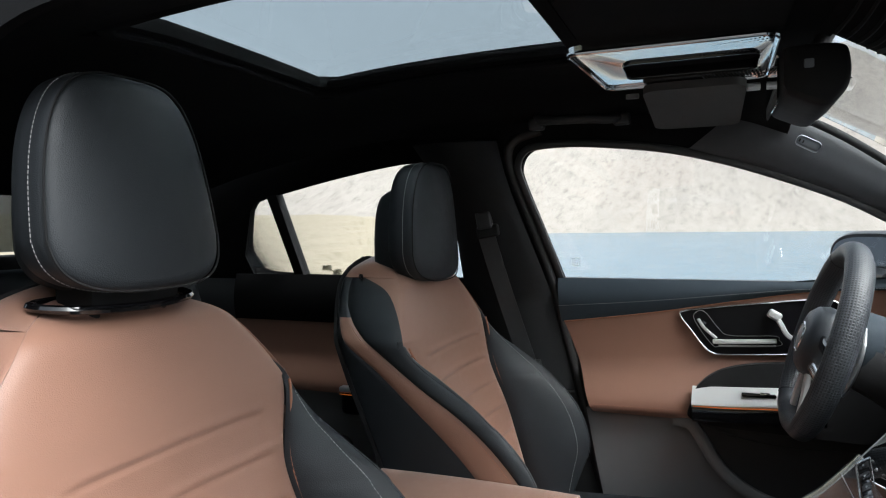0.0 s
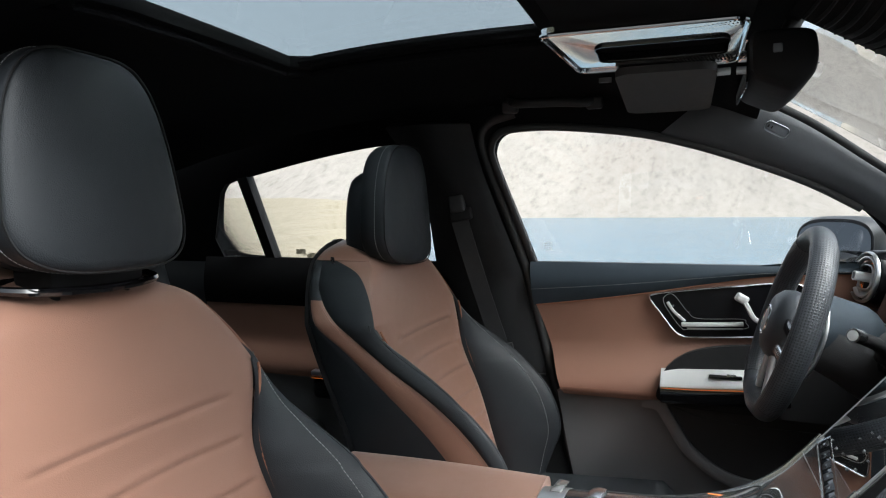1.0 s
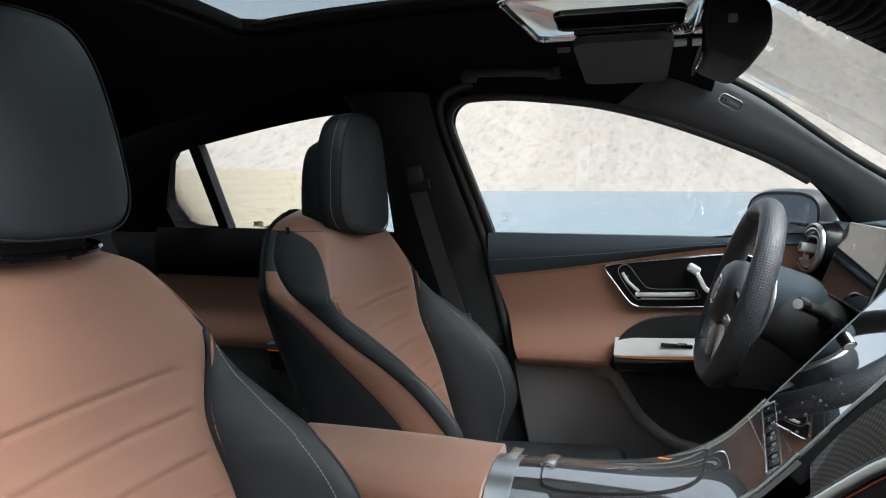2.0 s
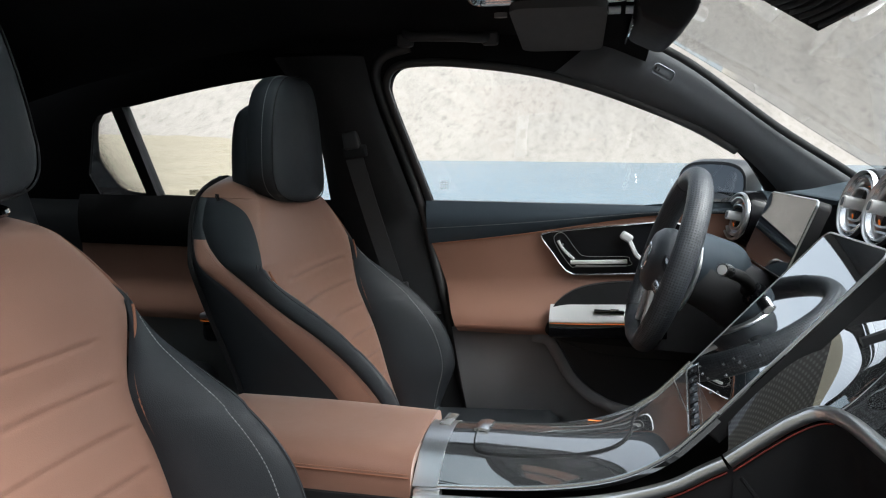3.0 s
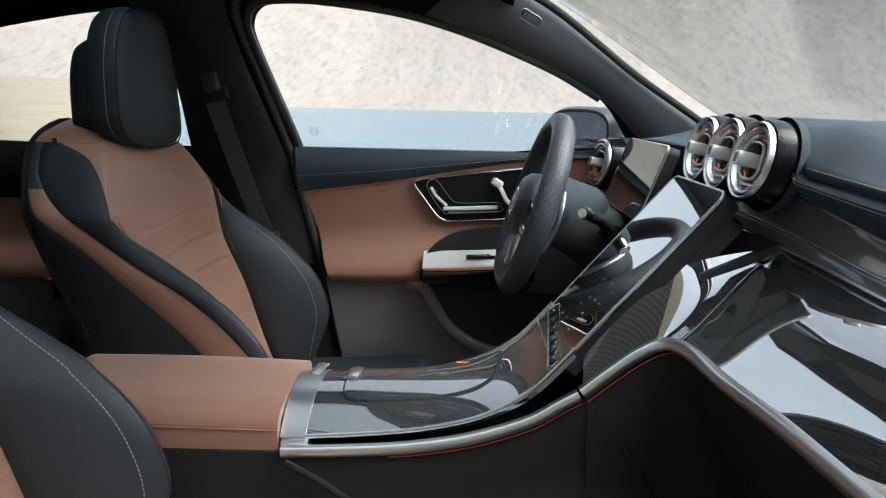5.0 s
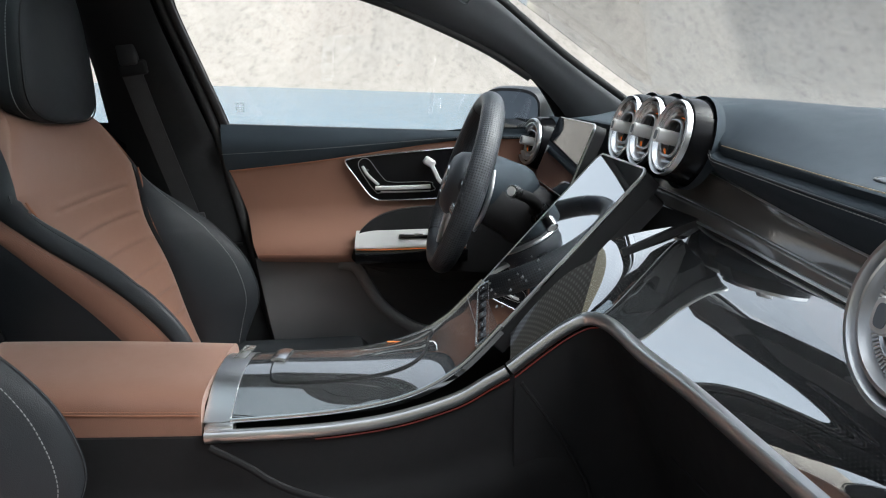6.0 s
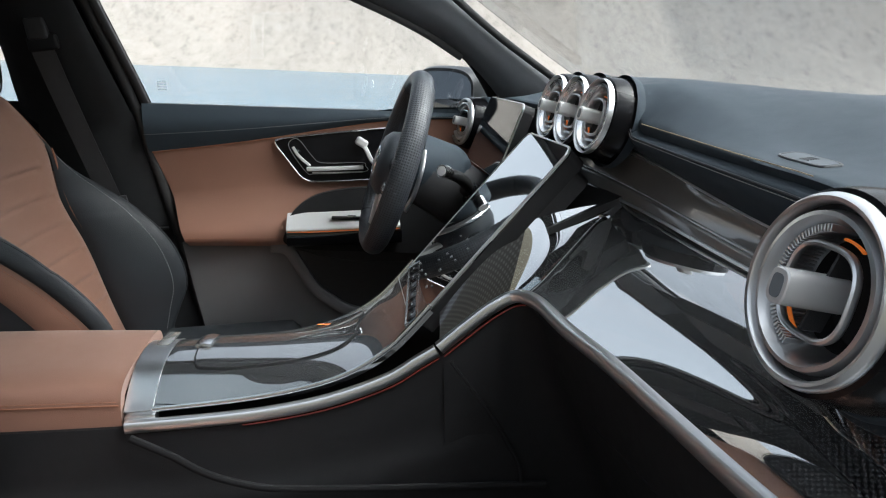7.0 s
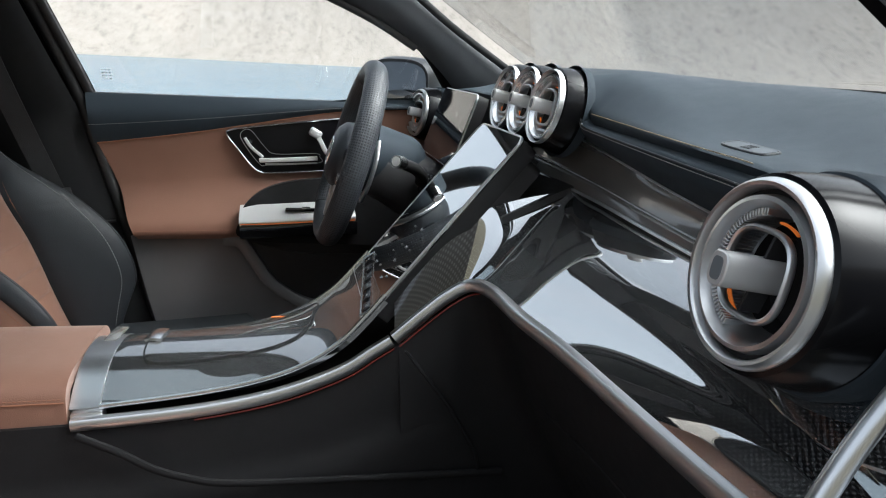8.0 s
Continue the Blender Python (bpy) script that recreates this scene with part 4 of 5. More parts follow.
def console():
    e = thing("centre_console", "centre console with carbon weave top and chrome edges", "car console", (.1, CY, .34))
    hw = .117

    def deck(u, v):
        x = -.008 + .414 * u
        s = 2 * v - 1
        return (x, CY + s * hw, top_z(x, s))
    part("carbon_deck", sheet(deck, 50, 24, .012), DECKCARBON, e, "glossy carbon weave console top", 60)
    for s in (-1, 1):
        P = [(x, CY + s * (hw + .002), EDGE(x) + .001) for x in [.004 + .406 * k / 40 for k in range(41)]]
        part("edge_trim", sweep(P, oval(.0030, .0042, 8)), BRIGHT, e, "thin chrome edge")
    # lid with its seam and latch
    ring = loop([(.070, .838, 0), (.14, .836, 0), (.22, .843, 0), (.275, .862, 0), (.300, .895, 0), (.308, .945, 0), (.310, .995, 0), (.20, .998, 0), (.08, .998, 0), (.052, .975, 0), (.050, .91, 0), (.052, .855, 0)], 90)

    def on_deck(p, up):
        return (p.x, p.y, top_z(p.x, (p.y - CY) / hw) + up)
    lid = part("lid", sheet(lambda u, v: on_deck(Vector((.18, .905, 0)).lerp(ring[int(round(v * 90)) % 90], u), .0030), 12, 90, .002), DECKCARBON, e, "carbon weave compartment lid", 60)
    for lp in lid.data.loops:
        v = lid.data.vertices[lp.vertex_index].co
        lid.data.uv_layers[0].data[lp.index].uv = (v.x, v.y)
    part("lid_seam", sweep([on_deck(p, .0018) for p in ring], oval(.0016, .0022, 6), closed=True), BLACK, lid)
    part("lid_latch", sheet(lambda u, v: on_deck(Vector((.044 + .024 * u + .006 * v, .895 + .052 * v, 0)), .0075 + .002 * math.sin(math.pi * u)), 6, 8, .005), BRIGHT, lid, "chrome lid latch", 60)
    part("amber_mark", block((.028, .004, .001), (.250, .982, top_z(.25, .7) + .0045), .0004, 1), ORANGE, e)
    # metal band in front of the armrest
    def band(u, v):
        s = 2 * v - 1
        x = -.036 + .040 * u + .006 * v * u
        return (x, CY + s * .1195, top_z(x, s) + .0012)
    part("metal_band", sheet(band, 8, 40, .03), CHROME, e, "brushed aluminium band", 60)
    part("band_key", block((.020, .055, .003), (-.008, .945, .7095), .001, 2, (0, 0, -8)), SATIN, e)
    part("band_foot", block((.045, .02, .014), (-.012, .783, .654), .004, 2, (0, -4, 0)), CHROME, e)
    # sides and body
    for s, y in ((-1, .762), (1, 2 * CY - .762)):
        def side(u, v, s=s, y=y):
            x = -.50 + 1.18 * u
            top = along([(-.50, .640), (-.03, .645), (.089, .652), (.176, .661), (.262, .678), (.346, .708), (.394, .738), (.42, .752), (.50, .80), (.68, .82)])(x)
            z = top + (.345 - top) * v
            bulge = .010 * math.sin(math.pi * v) + .012 * smooth01(.30, .42, v)
            return (x, y + s * (bulge - .006), z)
        part("side_panel", sheet(side, 40, 20, s * .02), BLACK, e, "black soft side panel", 60)
    part("side_ridge", sweep(cr([(-.02, .748, .640), (.035, .746, .610), (.075, .742, .585), (.120, .739, .567), (.185, .738, .552), (.35, .738, .543), (.60, .738, .534)], 40), oval(.006, .004, 10), up=(0, 1, 0)), BLACK, e)
    part("side_seam", sweep(cr([(.44, .752, .745), (.475, .744, .70), (.51, .740, .65), (.55, .738, .58), (.56, .738, .54)], 20), oval(.003, .003, 6), up=(0, 1, 0)), BLACK, e)
    part("under_deck", sheet(lambda u, v: (.0 + .62 * u, CY + (2 * v - 1) * .128, .640 + .16 * u ** 2.2), 20, 6, .05), BLACK, e, "", 60)
    P = cr(STRIP, 50)
    part("side_strip", sweep(P, oval(.008, .0095, 12, 3)), CHROME, e, "satin chrome side strip")
    part("red_light_line", sweep([(p.x + .004, p.y - .003, p.z - .0125) for p in P[12:]], oval(.0012, .0012, 6)), REDLINE, e, "thin red light line")

    a = thing("armrest", "cognac leather armrest box on the console", "armrest", (-.23, CY, .60))

    def arm(u, v):
        x = -.44 + .402 * u
        t = v * math.pi
        y = CY - .124 * math.copysign(abs(math.cos(t)) ** .42, math.cos(t))
        z = .625 + .084 * abs(math.sin(t)) ** .36
        return (x, y, z + .003 * math.sin(math.pi * u))
    part("padded_lid", sheet(arm, 20, 60, .02), BROWN, a, "cognac leather padded lid", 60)
    part("armrest_body", block((.41, .236, .28), (-.245, CY, .49), .015, 2), BLACK, a)
    part("armrest_stitching", stitches([(-.43 + .39 * k / 60, .7755, .683) for k in range(61)], .0062, .0042, .0006), BROWNTHREAD, a)
    part("armrest_seam", sweep([(-.43 + .39 * k / 20, .7752, .6775) for k in range(21)], oval(.0012, .0012, 6)), BROWNTHREAD, a)


console()


# ---- touchscreen ----
def touchscreen():
    e = thing("touchscreen", "large slanted touchscreen above the console, reflecting daylight", "screen", (.42, CY, .80))
    lo, hi = Vector((.404, 0, .812)), Vector((.610, 0, 1.060))
    d = (hi - lo).normalized()
    n = Vector((-d.z, 0, d.x))
    L = (hi - lo).length

    def place(a, b, depth):
        p = lo + d * b - n * depth
        return (p.x, CY + a, p.z)

    def ring(w, b0, b1, r):
        out = []
        for cx, cy, a0 in ((w - r, b1 - r, 0), (-w + r, b1 - r, 90), (-w + .004, b0 + .004, 180), (w - .004, b0 + .004, 270)):
            rr = r if a0 < 180 else .004
            out += [(cx + rr * math.cos(radians(a0 + 90 * k / 8)), cy + rr * math.sin(radians(a0 + 90 * k / 8))) for k in range(9)]
        return out
    part("glass", plate(ring(.114, -.02, L, .016), [], lambda a, b, c: place(a, b, c - .002), .006), SCREEN, e, "dark reflecting display glass")
    part("housing", plate(ring(.1155, -.02, L + .0015, .017), [], lambda a, b, c: place(a, b, c + .0045), .026), BLACK, e, "black housing")
    part("bezel", sweep([place(a, b, -.0005) for a, b in ring(.1155, -.03, L + .0015, .017)], oval(.0020, .0028, 8), closed=True, up=n), CHROME, e, "silver bezel")
    part("back_shell", plate(ring(.104, .0, L - .012, .016), [], lambda a, b, c: place(a, b, c + .030), .03), PLASTIC, e)
    rng = random.Random(2)
    for row in range(4):
        for col in range(3 if row else 5):
            a, b = -.07 + .035 * col + rng.uniform(-.009, .009), .022 + .030 * row + rng.uniform(-.006, .006)
            part("icon", plate([(a - .0028, b - .0014), (a + .0028, b - .0014), (a + .0028, b + .0014 + .002 * (col % 2)), (a - .0028, b + .0014)], [], lambda p, q, c: place(p, q, c - .0034), .0012), ICON, e)
    # switch bar below
    k = thing("switch_bar", "chrome and black row of console switches", "switches", (.395, CY, .80))
    near, far_end = Vector((.385, .793, .792)), Vector((.410, .994, .822))
    up = Vector((-.62, -.05, .78)).normalized()
    run = (far_end - near).normalized()
    across = run.cross(up).normalized()
    part("bar", sweep([near - up * .003, far_end - up * .003], oval(.0125, .0050, 20, 5), up=up), PIANO, k, "gloss black switch plate")
    for s in (-1, 1):
        part("bar_rim", sweep([near + across * s * .0120, far_end + across * s * .0120], oval(.0022, .0034, 8), up=up), BRIGHT, k, "chrome rim")
    for end in (near, far_end):
        part("bar_end", sweep([end - across * .0125, end + across * .0125], oval(.0022, .0034, 8), up=up), BRIGHT, k, "chrome end")
    for j in range(6):
        c = near.lerp(far_end, .09 + .164 * j) + up * .0016
        part("key", sweep([c - run * .0100, c + run * .0100], oval(.0075, .0016, 12, 4), up=up), HOUSING, k, "black rocker key")
        part("key_mark", sweep([c - run * .0028 + up * .0017, c + run * .0028 + up * .0017], oval(.0016, .0004, 6), up=up), PLATE, k, "pale symbol")


touchscreen()


# ---- dashboard ----
def dashboard():
    e = thing("dashboard", "anthracite leather dashboard with carbon weave fascia", "dashboard", (.75, CY, .9))
    P, Q = cr(DASH_LOW, 90), cr(DASH_UP, 90)

    def carbon(u, v):
        i = min(int(u * 90), 89)
        f = u * 90 - i
        a, b = P[i].lerp(P[i + 1], f), Q[i].lerp(Q[i + 1], f)
        m = a.lerp(b, v)
        out = Vector((-.6, -.25, .75)).normalized()
        return m + out * (.012 * math.sin(math.pi * v) * smooth01(.35, .6, u)) - Vector((0, .004, 0)) * math.sin(math.pi * v) * smooth01(.5, .2, u)
    # flank: the door's dark reflection is put into the weave colour
    part("screen_pedestal", sheet(lambda u, v: carbon(.29 * u, v), 50, 24, .008), SHADEDCARBON, e, "carbon weave flank beside the screen, dark reflection put into its colour", 70)
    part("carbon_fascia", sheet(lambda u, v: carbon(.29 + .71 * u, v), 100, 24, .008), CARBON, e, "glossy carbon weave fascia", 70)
    part("lower_strip", sweep(P, oval(.0085, .0100, 12, 3)), CHROME, e, "satin chrome strip")
    part("red_light_line", sweep([(p.x + .008, p.y - .004 * (p.x < .54), p.z - .0125) for p in P], oval(.0012, .0012, 6)), REDLINE, e, "thin red light line")

    # knee panel under the strip
    def knee(u, v):
        i = min(int(u * 90), 89)
        a = P[i].lerp(P[i + 1], u * 90 - i)
        w = smooth01(.2, .5, u)
        return (a.x + .008 + (.02 + .20 * w) * v ** 1.3, a.y - .02 * math.sin(math.pi * v) * (1 - w), a.z - .012 - .46 * v)
    part("knee_panel", sheet(knee, 60, 20, -.015), BLACK, e, "black knee panel", 70)
    part("glovebox_gap", sweep([knee(.55 + .45 * k / 10, .28) for k in range(11)], oval(.002, .002, 6)), BLACK, e)

    # padded top
    def hump(y):
        return smooth01(.715, .765, y) * smooth01(1.075, 1.03, y)

    def broad(y):
        return smooth01(.42, .80, y) * smooth01(1.20, 1.02, y)

    def top(u, v):
        y = .06 + 1.68 * u
        t = abs(y - CY)
        hood = .018 * math.exp(-((y - .225) / .09) ** 2) + .018 * math.exp(-((y - 1.575) / .09) ** 2)
        x = along([(0, 1.09), (.25, .96), (.5, .84), (.75, .745), (.9, .695), (.97, .680), (1, .684)])(v) + .02 * (t / .8) ** 2 * (1 - v)
        z = along([(0, 1.10), (.1, 1.137), (.25, 1.155), (.4, 1.150), (.55, 1.132), (.75, 1.108), (.9, 1.100), (.97, 1.096), (1, 1.086)])(v) - .03 * smooth01(.5, .84, t) + hood * smooth01(.3, .8, v) * .35 + (.050 * (hump(y) * smooth01(.75, 1, v) + broad(y) * (1 - smooth01(.75, 1, v))) + .035 * (min(y, .8) - .6)) * smooth01(.25, .80, v)
        return (x + .004 * hump(y) * smooth01(.5, 1, v), y, z)
    part("padded_top", sheet(top, 120, 40, .003), DASHSKIN, e, "anthracite leather top pad", 70)
    for v, m in ((.962, TAN),):
        part("top_stitching", stitches([Vector(top(.185 + .205 * k / 90, v)) + Vector((-.0008, 0, .0012)) for k in range(91)], .0058, .0042, .0007), m, e)

    # face below the pad, grey band, and the driver's half
    def rim_z(y):
        return 1.024 + .055 * smooth01(.30, 1.0, y)

    def face(u, v):
        y = .10 + .94 * u
        x0, _, z0 = top((y - .06) / 1.68, 1.0)
        z1 = rim_z(y)
        return (x0 + (.694 - x0) * v ** 1.5 - .016 * math.sin(math.pi * v ** .6), y, z0 + .001 + (z1 - z0) * v)
    part("padded_face", sheet(face, 60, 16, .012), DASHSKIN, e, "anthracite leather face", 70)

    part("face_seam", sweep([Vector(face(.12 + .72 * k / 40, .16)) - Vector((.0008, 0, 0)) for k in range(41)], oval(.0014, .0014, 6)), DARK, e)
    part("face_stitching", stitches([Vector(face(.12 + .72 * k / 60, .22)) - Vector((.001, 0, 0)) for k in range(61)], .0058, .0042, .0006), THREAD, e, "grey stitching")

    def grey(u, v):
        y = .10 + .94 * u
        z0 = rim_z(y)
        low = along([(.10, .668), (.24, .676), (.40, .684), (.56, .692), (.70, .698), (1.04, .690)])(y)
        return (.696 + (low - .696) * v + .004 * math.sin(math.pi * min(1, v / .7)) - .006 * smooth01(.70, .76, v), y, z0 + .001 + (.985 + .004 * smooth01(.5, 1, y) - z0) * v)
    part("grey_band", sheet(grey, 60, 40, .012), SATIN, e, "brushed grey band", 70)
    for v, r in ((.03, .0016), (.71, .0010), (1.0, .0022)):
        part("band_line", sweep([Vector(grey(k / 30, v)) - Vector((.002, 0, 0)) for k in range(31)], oval(r, r, 6)), CHROME, e, "thin chrome line")
    part("centre_fascia", sheet(lambda u, v: (.585 + .112 * v, .775 + .26 * u, .935 + .050 * v), 10, 8, .01), PLASTIC, e, "dark panel behind the screen", 70)

    def driver_face(u, v):
        y = 1.02 + .68 * u
        return (.692 + .02 * math.sin(math.pi * v) - .06 * v, y, 1.09 - .30 * v)
    part("driver_fascia", sheet(driver_face, 24, 16, .015), BLACK, e, "black fascia behind the wheel", 70)
    part("driver_knee_panel", sheet(lambda u, v: (.632 + .14 * v, 1.02 + .66 * u, .79 - .40 * v), 12, 8, .015), BLACK, e, "", 70)
    part("centre_support", sheet(lambda u, v: (.716 + .01 * v, .76 + .28 * u, 1.08 - .42 * v), 8, 8, .02), BLACK, e, "", 70)
    # airbag plate
    def on_top(a, b, up):
        y, v = .422 + a, .84 + b
        return Vector(top((y - .06) / 1.68, v)) + Vector((0, 0, up))
    ring = [(.031 * p, .032 * q) for p, q in oval(1, 1, 28, 5)]
    part("airbag_plate", plate(ring, [], lambda a, b, c: on_top(a, b, .0016 - c), .003), TAGGREY, e, "grey embossed airbag plate")
    part("plate_rim", sweep([on_top(1.08 * a, 1.08 * b, .0004) for a, b in ring], oval(.0016, .0014, 6), closed=True), DARK, e)
    for k in range(5):
        part("raised_letter", sweep([on_top(-.006, -.016 + .008 * k, .0020), on_top(.006, -.016 + .008 * k, .0020)], oval(.0009, .0004, 6)), DARK, e)
    # end trim by the open door
    part("end_trim", sweep(cr([(.552, .115, .90), (.574, .118, .945), (.598, .120, .985), (.63, .12, 1.03)], 16), oval(.007, .007, 10)), CHROME, e, "satin chrome end trim")
    part("end_cap", sheet(lambda u, v: (.61 + .40 * u, .088, .45 + .62 * v), 8, 8, .02), BLACK, e)


dashboard()


# ---- air vents ----
def vent(size, where, normal, label, deep=1.0, slim=False):
    e = thing("air_vent", label, "air vent", (0, 0, 0), "dashboard air vents")
    s = size
    part("housing", lathe([(0, -.05 * s), (.055 * s, -.05 * s), (.0770 * s, -.046 * s), (.0765 * s, -.040 * s), (.0735 * s, -.014 * s), (.0705 * s, -.004 * s), (.066 * s, -.002 * s), (.060 * s, -.004 * s)], 56), DRUM, e, "gloss black drum")
    part("collar", lathe([(0, -.15 * s * deep), (.060 * s, -.148 * s * deep), (.077 * s, -.125 * s * deep), (.0825 * s, -.080 * s * deep), (.0815 * s, -.052 * s), (.0790 * s, -.0465 * s), (.0760 * s, -.0455 * s)], 56), DASHSKIN, e, "anthracite skin collar")
    w = .0034 if slim else 0.0
    part("outer_ring", lathe([((.0595 + w) * s, -.006 * s), ((.0598 + w) * s, .004 * s), ((.0612 + w) * s, .0058 * s), ((.0636 + w * .6) * s, .0064 * s), (.0660 * s, .0040 * s), (.0672 * s, .0000 * s), (.0668 * s, -.004 * s)], 64), CHROME, e, "satin chrome outer ring")
    g = 1.09 if slim else 1.02
    part("ring_gap", lathe([(.0545 * s, -.004 * s), ((.0600 + w) * s, -.004 * s)], 64), BLACK, e)
    part("inner_ring", lathe([(.0400 * s, -.030 * s), (.0440 * g * s, -.014 * s), (.0475 * g * s, -.001 * s), (.0500 * g * s, .0045 * s), (.0530 * g * s, .0040 * s), (.0550 * g * s, -.006 * s)], 64), BRIGHT if slim else CHROME, e, "satin chrome inner ring")
    part("throat", lathe([(.0402 * s, -.029 * s), (.036 * s, -.045 * s), (0, -.048 * s)], 48), BLACK, e)
    bm = bmesh.new()
    for k in range(40):
        a = radians(100 + 150 * k / 39)
        c, q = math.cos(a), math.sin(a)
        block((.0055 * s, .0018 * s, .026 * s), (.0435 * s * c, .0435 * s * q, -.015 * s), .0004 * s, 1, (0, 0, math.degrees(a)), bm)
    ob = part("ribs", bm, CHROME, e, "row of fine silver ribs", kind="stuff")

    def squircle(r, n=48):
        return [(a, b, 0) for a, b in oval(r, r, n, 2.9)]
    part("blade_frame", sweep([(p[0], p[1], -.002 * s) for p in squircle(.0315 * s)], oval(.0024 * s, .0034 * s, 8), closed=True), CHROME, e, "rounded silver blade frame")
    part("blade", block((.060 * s, .0025 * s, .018 * s), (0, 0, -.012 * s), .0008 * s, 1, (0, 0, 78)), PLASTIC, e)
    knob = sweep([(0, 0, -.020 * s), (0, .000, .006 * s), (0, 0, .027 * s), (0, 0, .028 * s)], lambda t: oval((.0100 if t < .99 else .0090) * s, (.0124 if t < .99 else .0114) * s, 24, 3.0), up=(0, 1, 0))
    part("knob", knob, SILVER, e, "satin chrome knob")
    part("knob_face", sweep([(0, 0, .0278 * s), (0, 0, .0286 * s)], oval(.0056 * s, .0082 * s, 20, 3.2), up=(0, 1, 0)), PLATE, e)
    for a0, a1 in ((62, 92), (212, 240)):
        P = [(.0375 * s * math.cos(radians(a)), .0375 * s * math.sin(radians(a)), -.011 * s) for a in [a0 + (a1 - a0) * k / 12 for k in range(13)]]
        part("amber_arc", sweep(P, oval(.0011 * s, .0018 * s, 6)), ORANGE, e, "amber light arc")
    n = Vector(normal).normalized()
    right = Vector((0, 0, 1)).cross(n).normalized()
    up = n.cross(right)
    m = Matrix((right, up, n)).transposed().to_4x4()
    m.translation = Vector(where)
    e.matrix_basis = m
    return e


vent(1.0, (.588, .229, 1.034), (-.98, .02, .16), "large round air vent with satin chrome rings and amber light")
vent(.90, (.590, 1.572, 1.036), (-.93, -.22, .16), "round air vent with chrome rings beside the driver's door")
first = vent(.82, (.640, .789, 1.108), (-.96, -.05, .20), "round turbine air vent with chrome rings above the screen", .45, True)
for y in (.889, .989):
    m = first.matrix_basis.copy()
    m.translation = Vector((.640, y, 1.110))
    copy_thing(first, m)


# ---- instrument display ----
def cluster():
    e = thing("instrument_display", "free-standing black instrument display behind the wheel", "display", (.66, 1.28, 1.0))
    lo, hi = Vector((.578, 0, .962)), Vector((.628, 0, 1.106))
    d = (hi - lo).normalized()
    n = Vector((-d.z, 0, d.x))
    L = (hi - lo).length
    r, w = .016, .150
    ring = []
    for cx, cy, a0 in ((w - r, L - r, 0), (-w + r, L - r, 90), (-w + r, r, 180), (w - r, r, 270)):
        ring += [(cx + r * math.cos(radians(a0 + 15 * k)), cy + r * math.sin(radians(a0 + 15 * k))) for k in range(7)]

    def place(a, b, c):
        p = lo + d * b - n * c
        return (p.x, 1.278 + a, p.z)
    part("glass", plate(ring, [], place, .004), CLUSTERGLASS, e, "dark display glass")
    part("housing", plate([(a * 1.012, b * 1.01 - .001) for a, b in ring], [], lambda a, b, c: place(a, b, c + .005), .022), BLACK, e, "black housing")
    part("rim", sweep([place(a * 1.012, b * 1.01 - .001, .003) for a, b in ring], oval(.0018, .0018, 6), closed=True, up=n), CHROME, e, "thin silver rim")
    part("stand", block((.06, .20, .06), (.650, 1.278, 1.00), .015, 3), BLACK, e)


cluster()


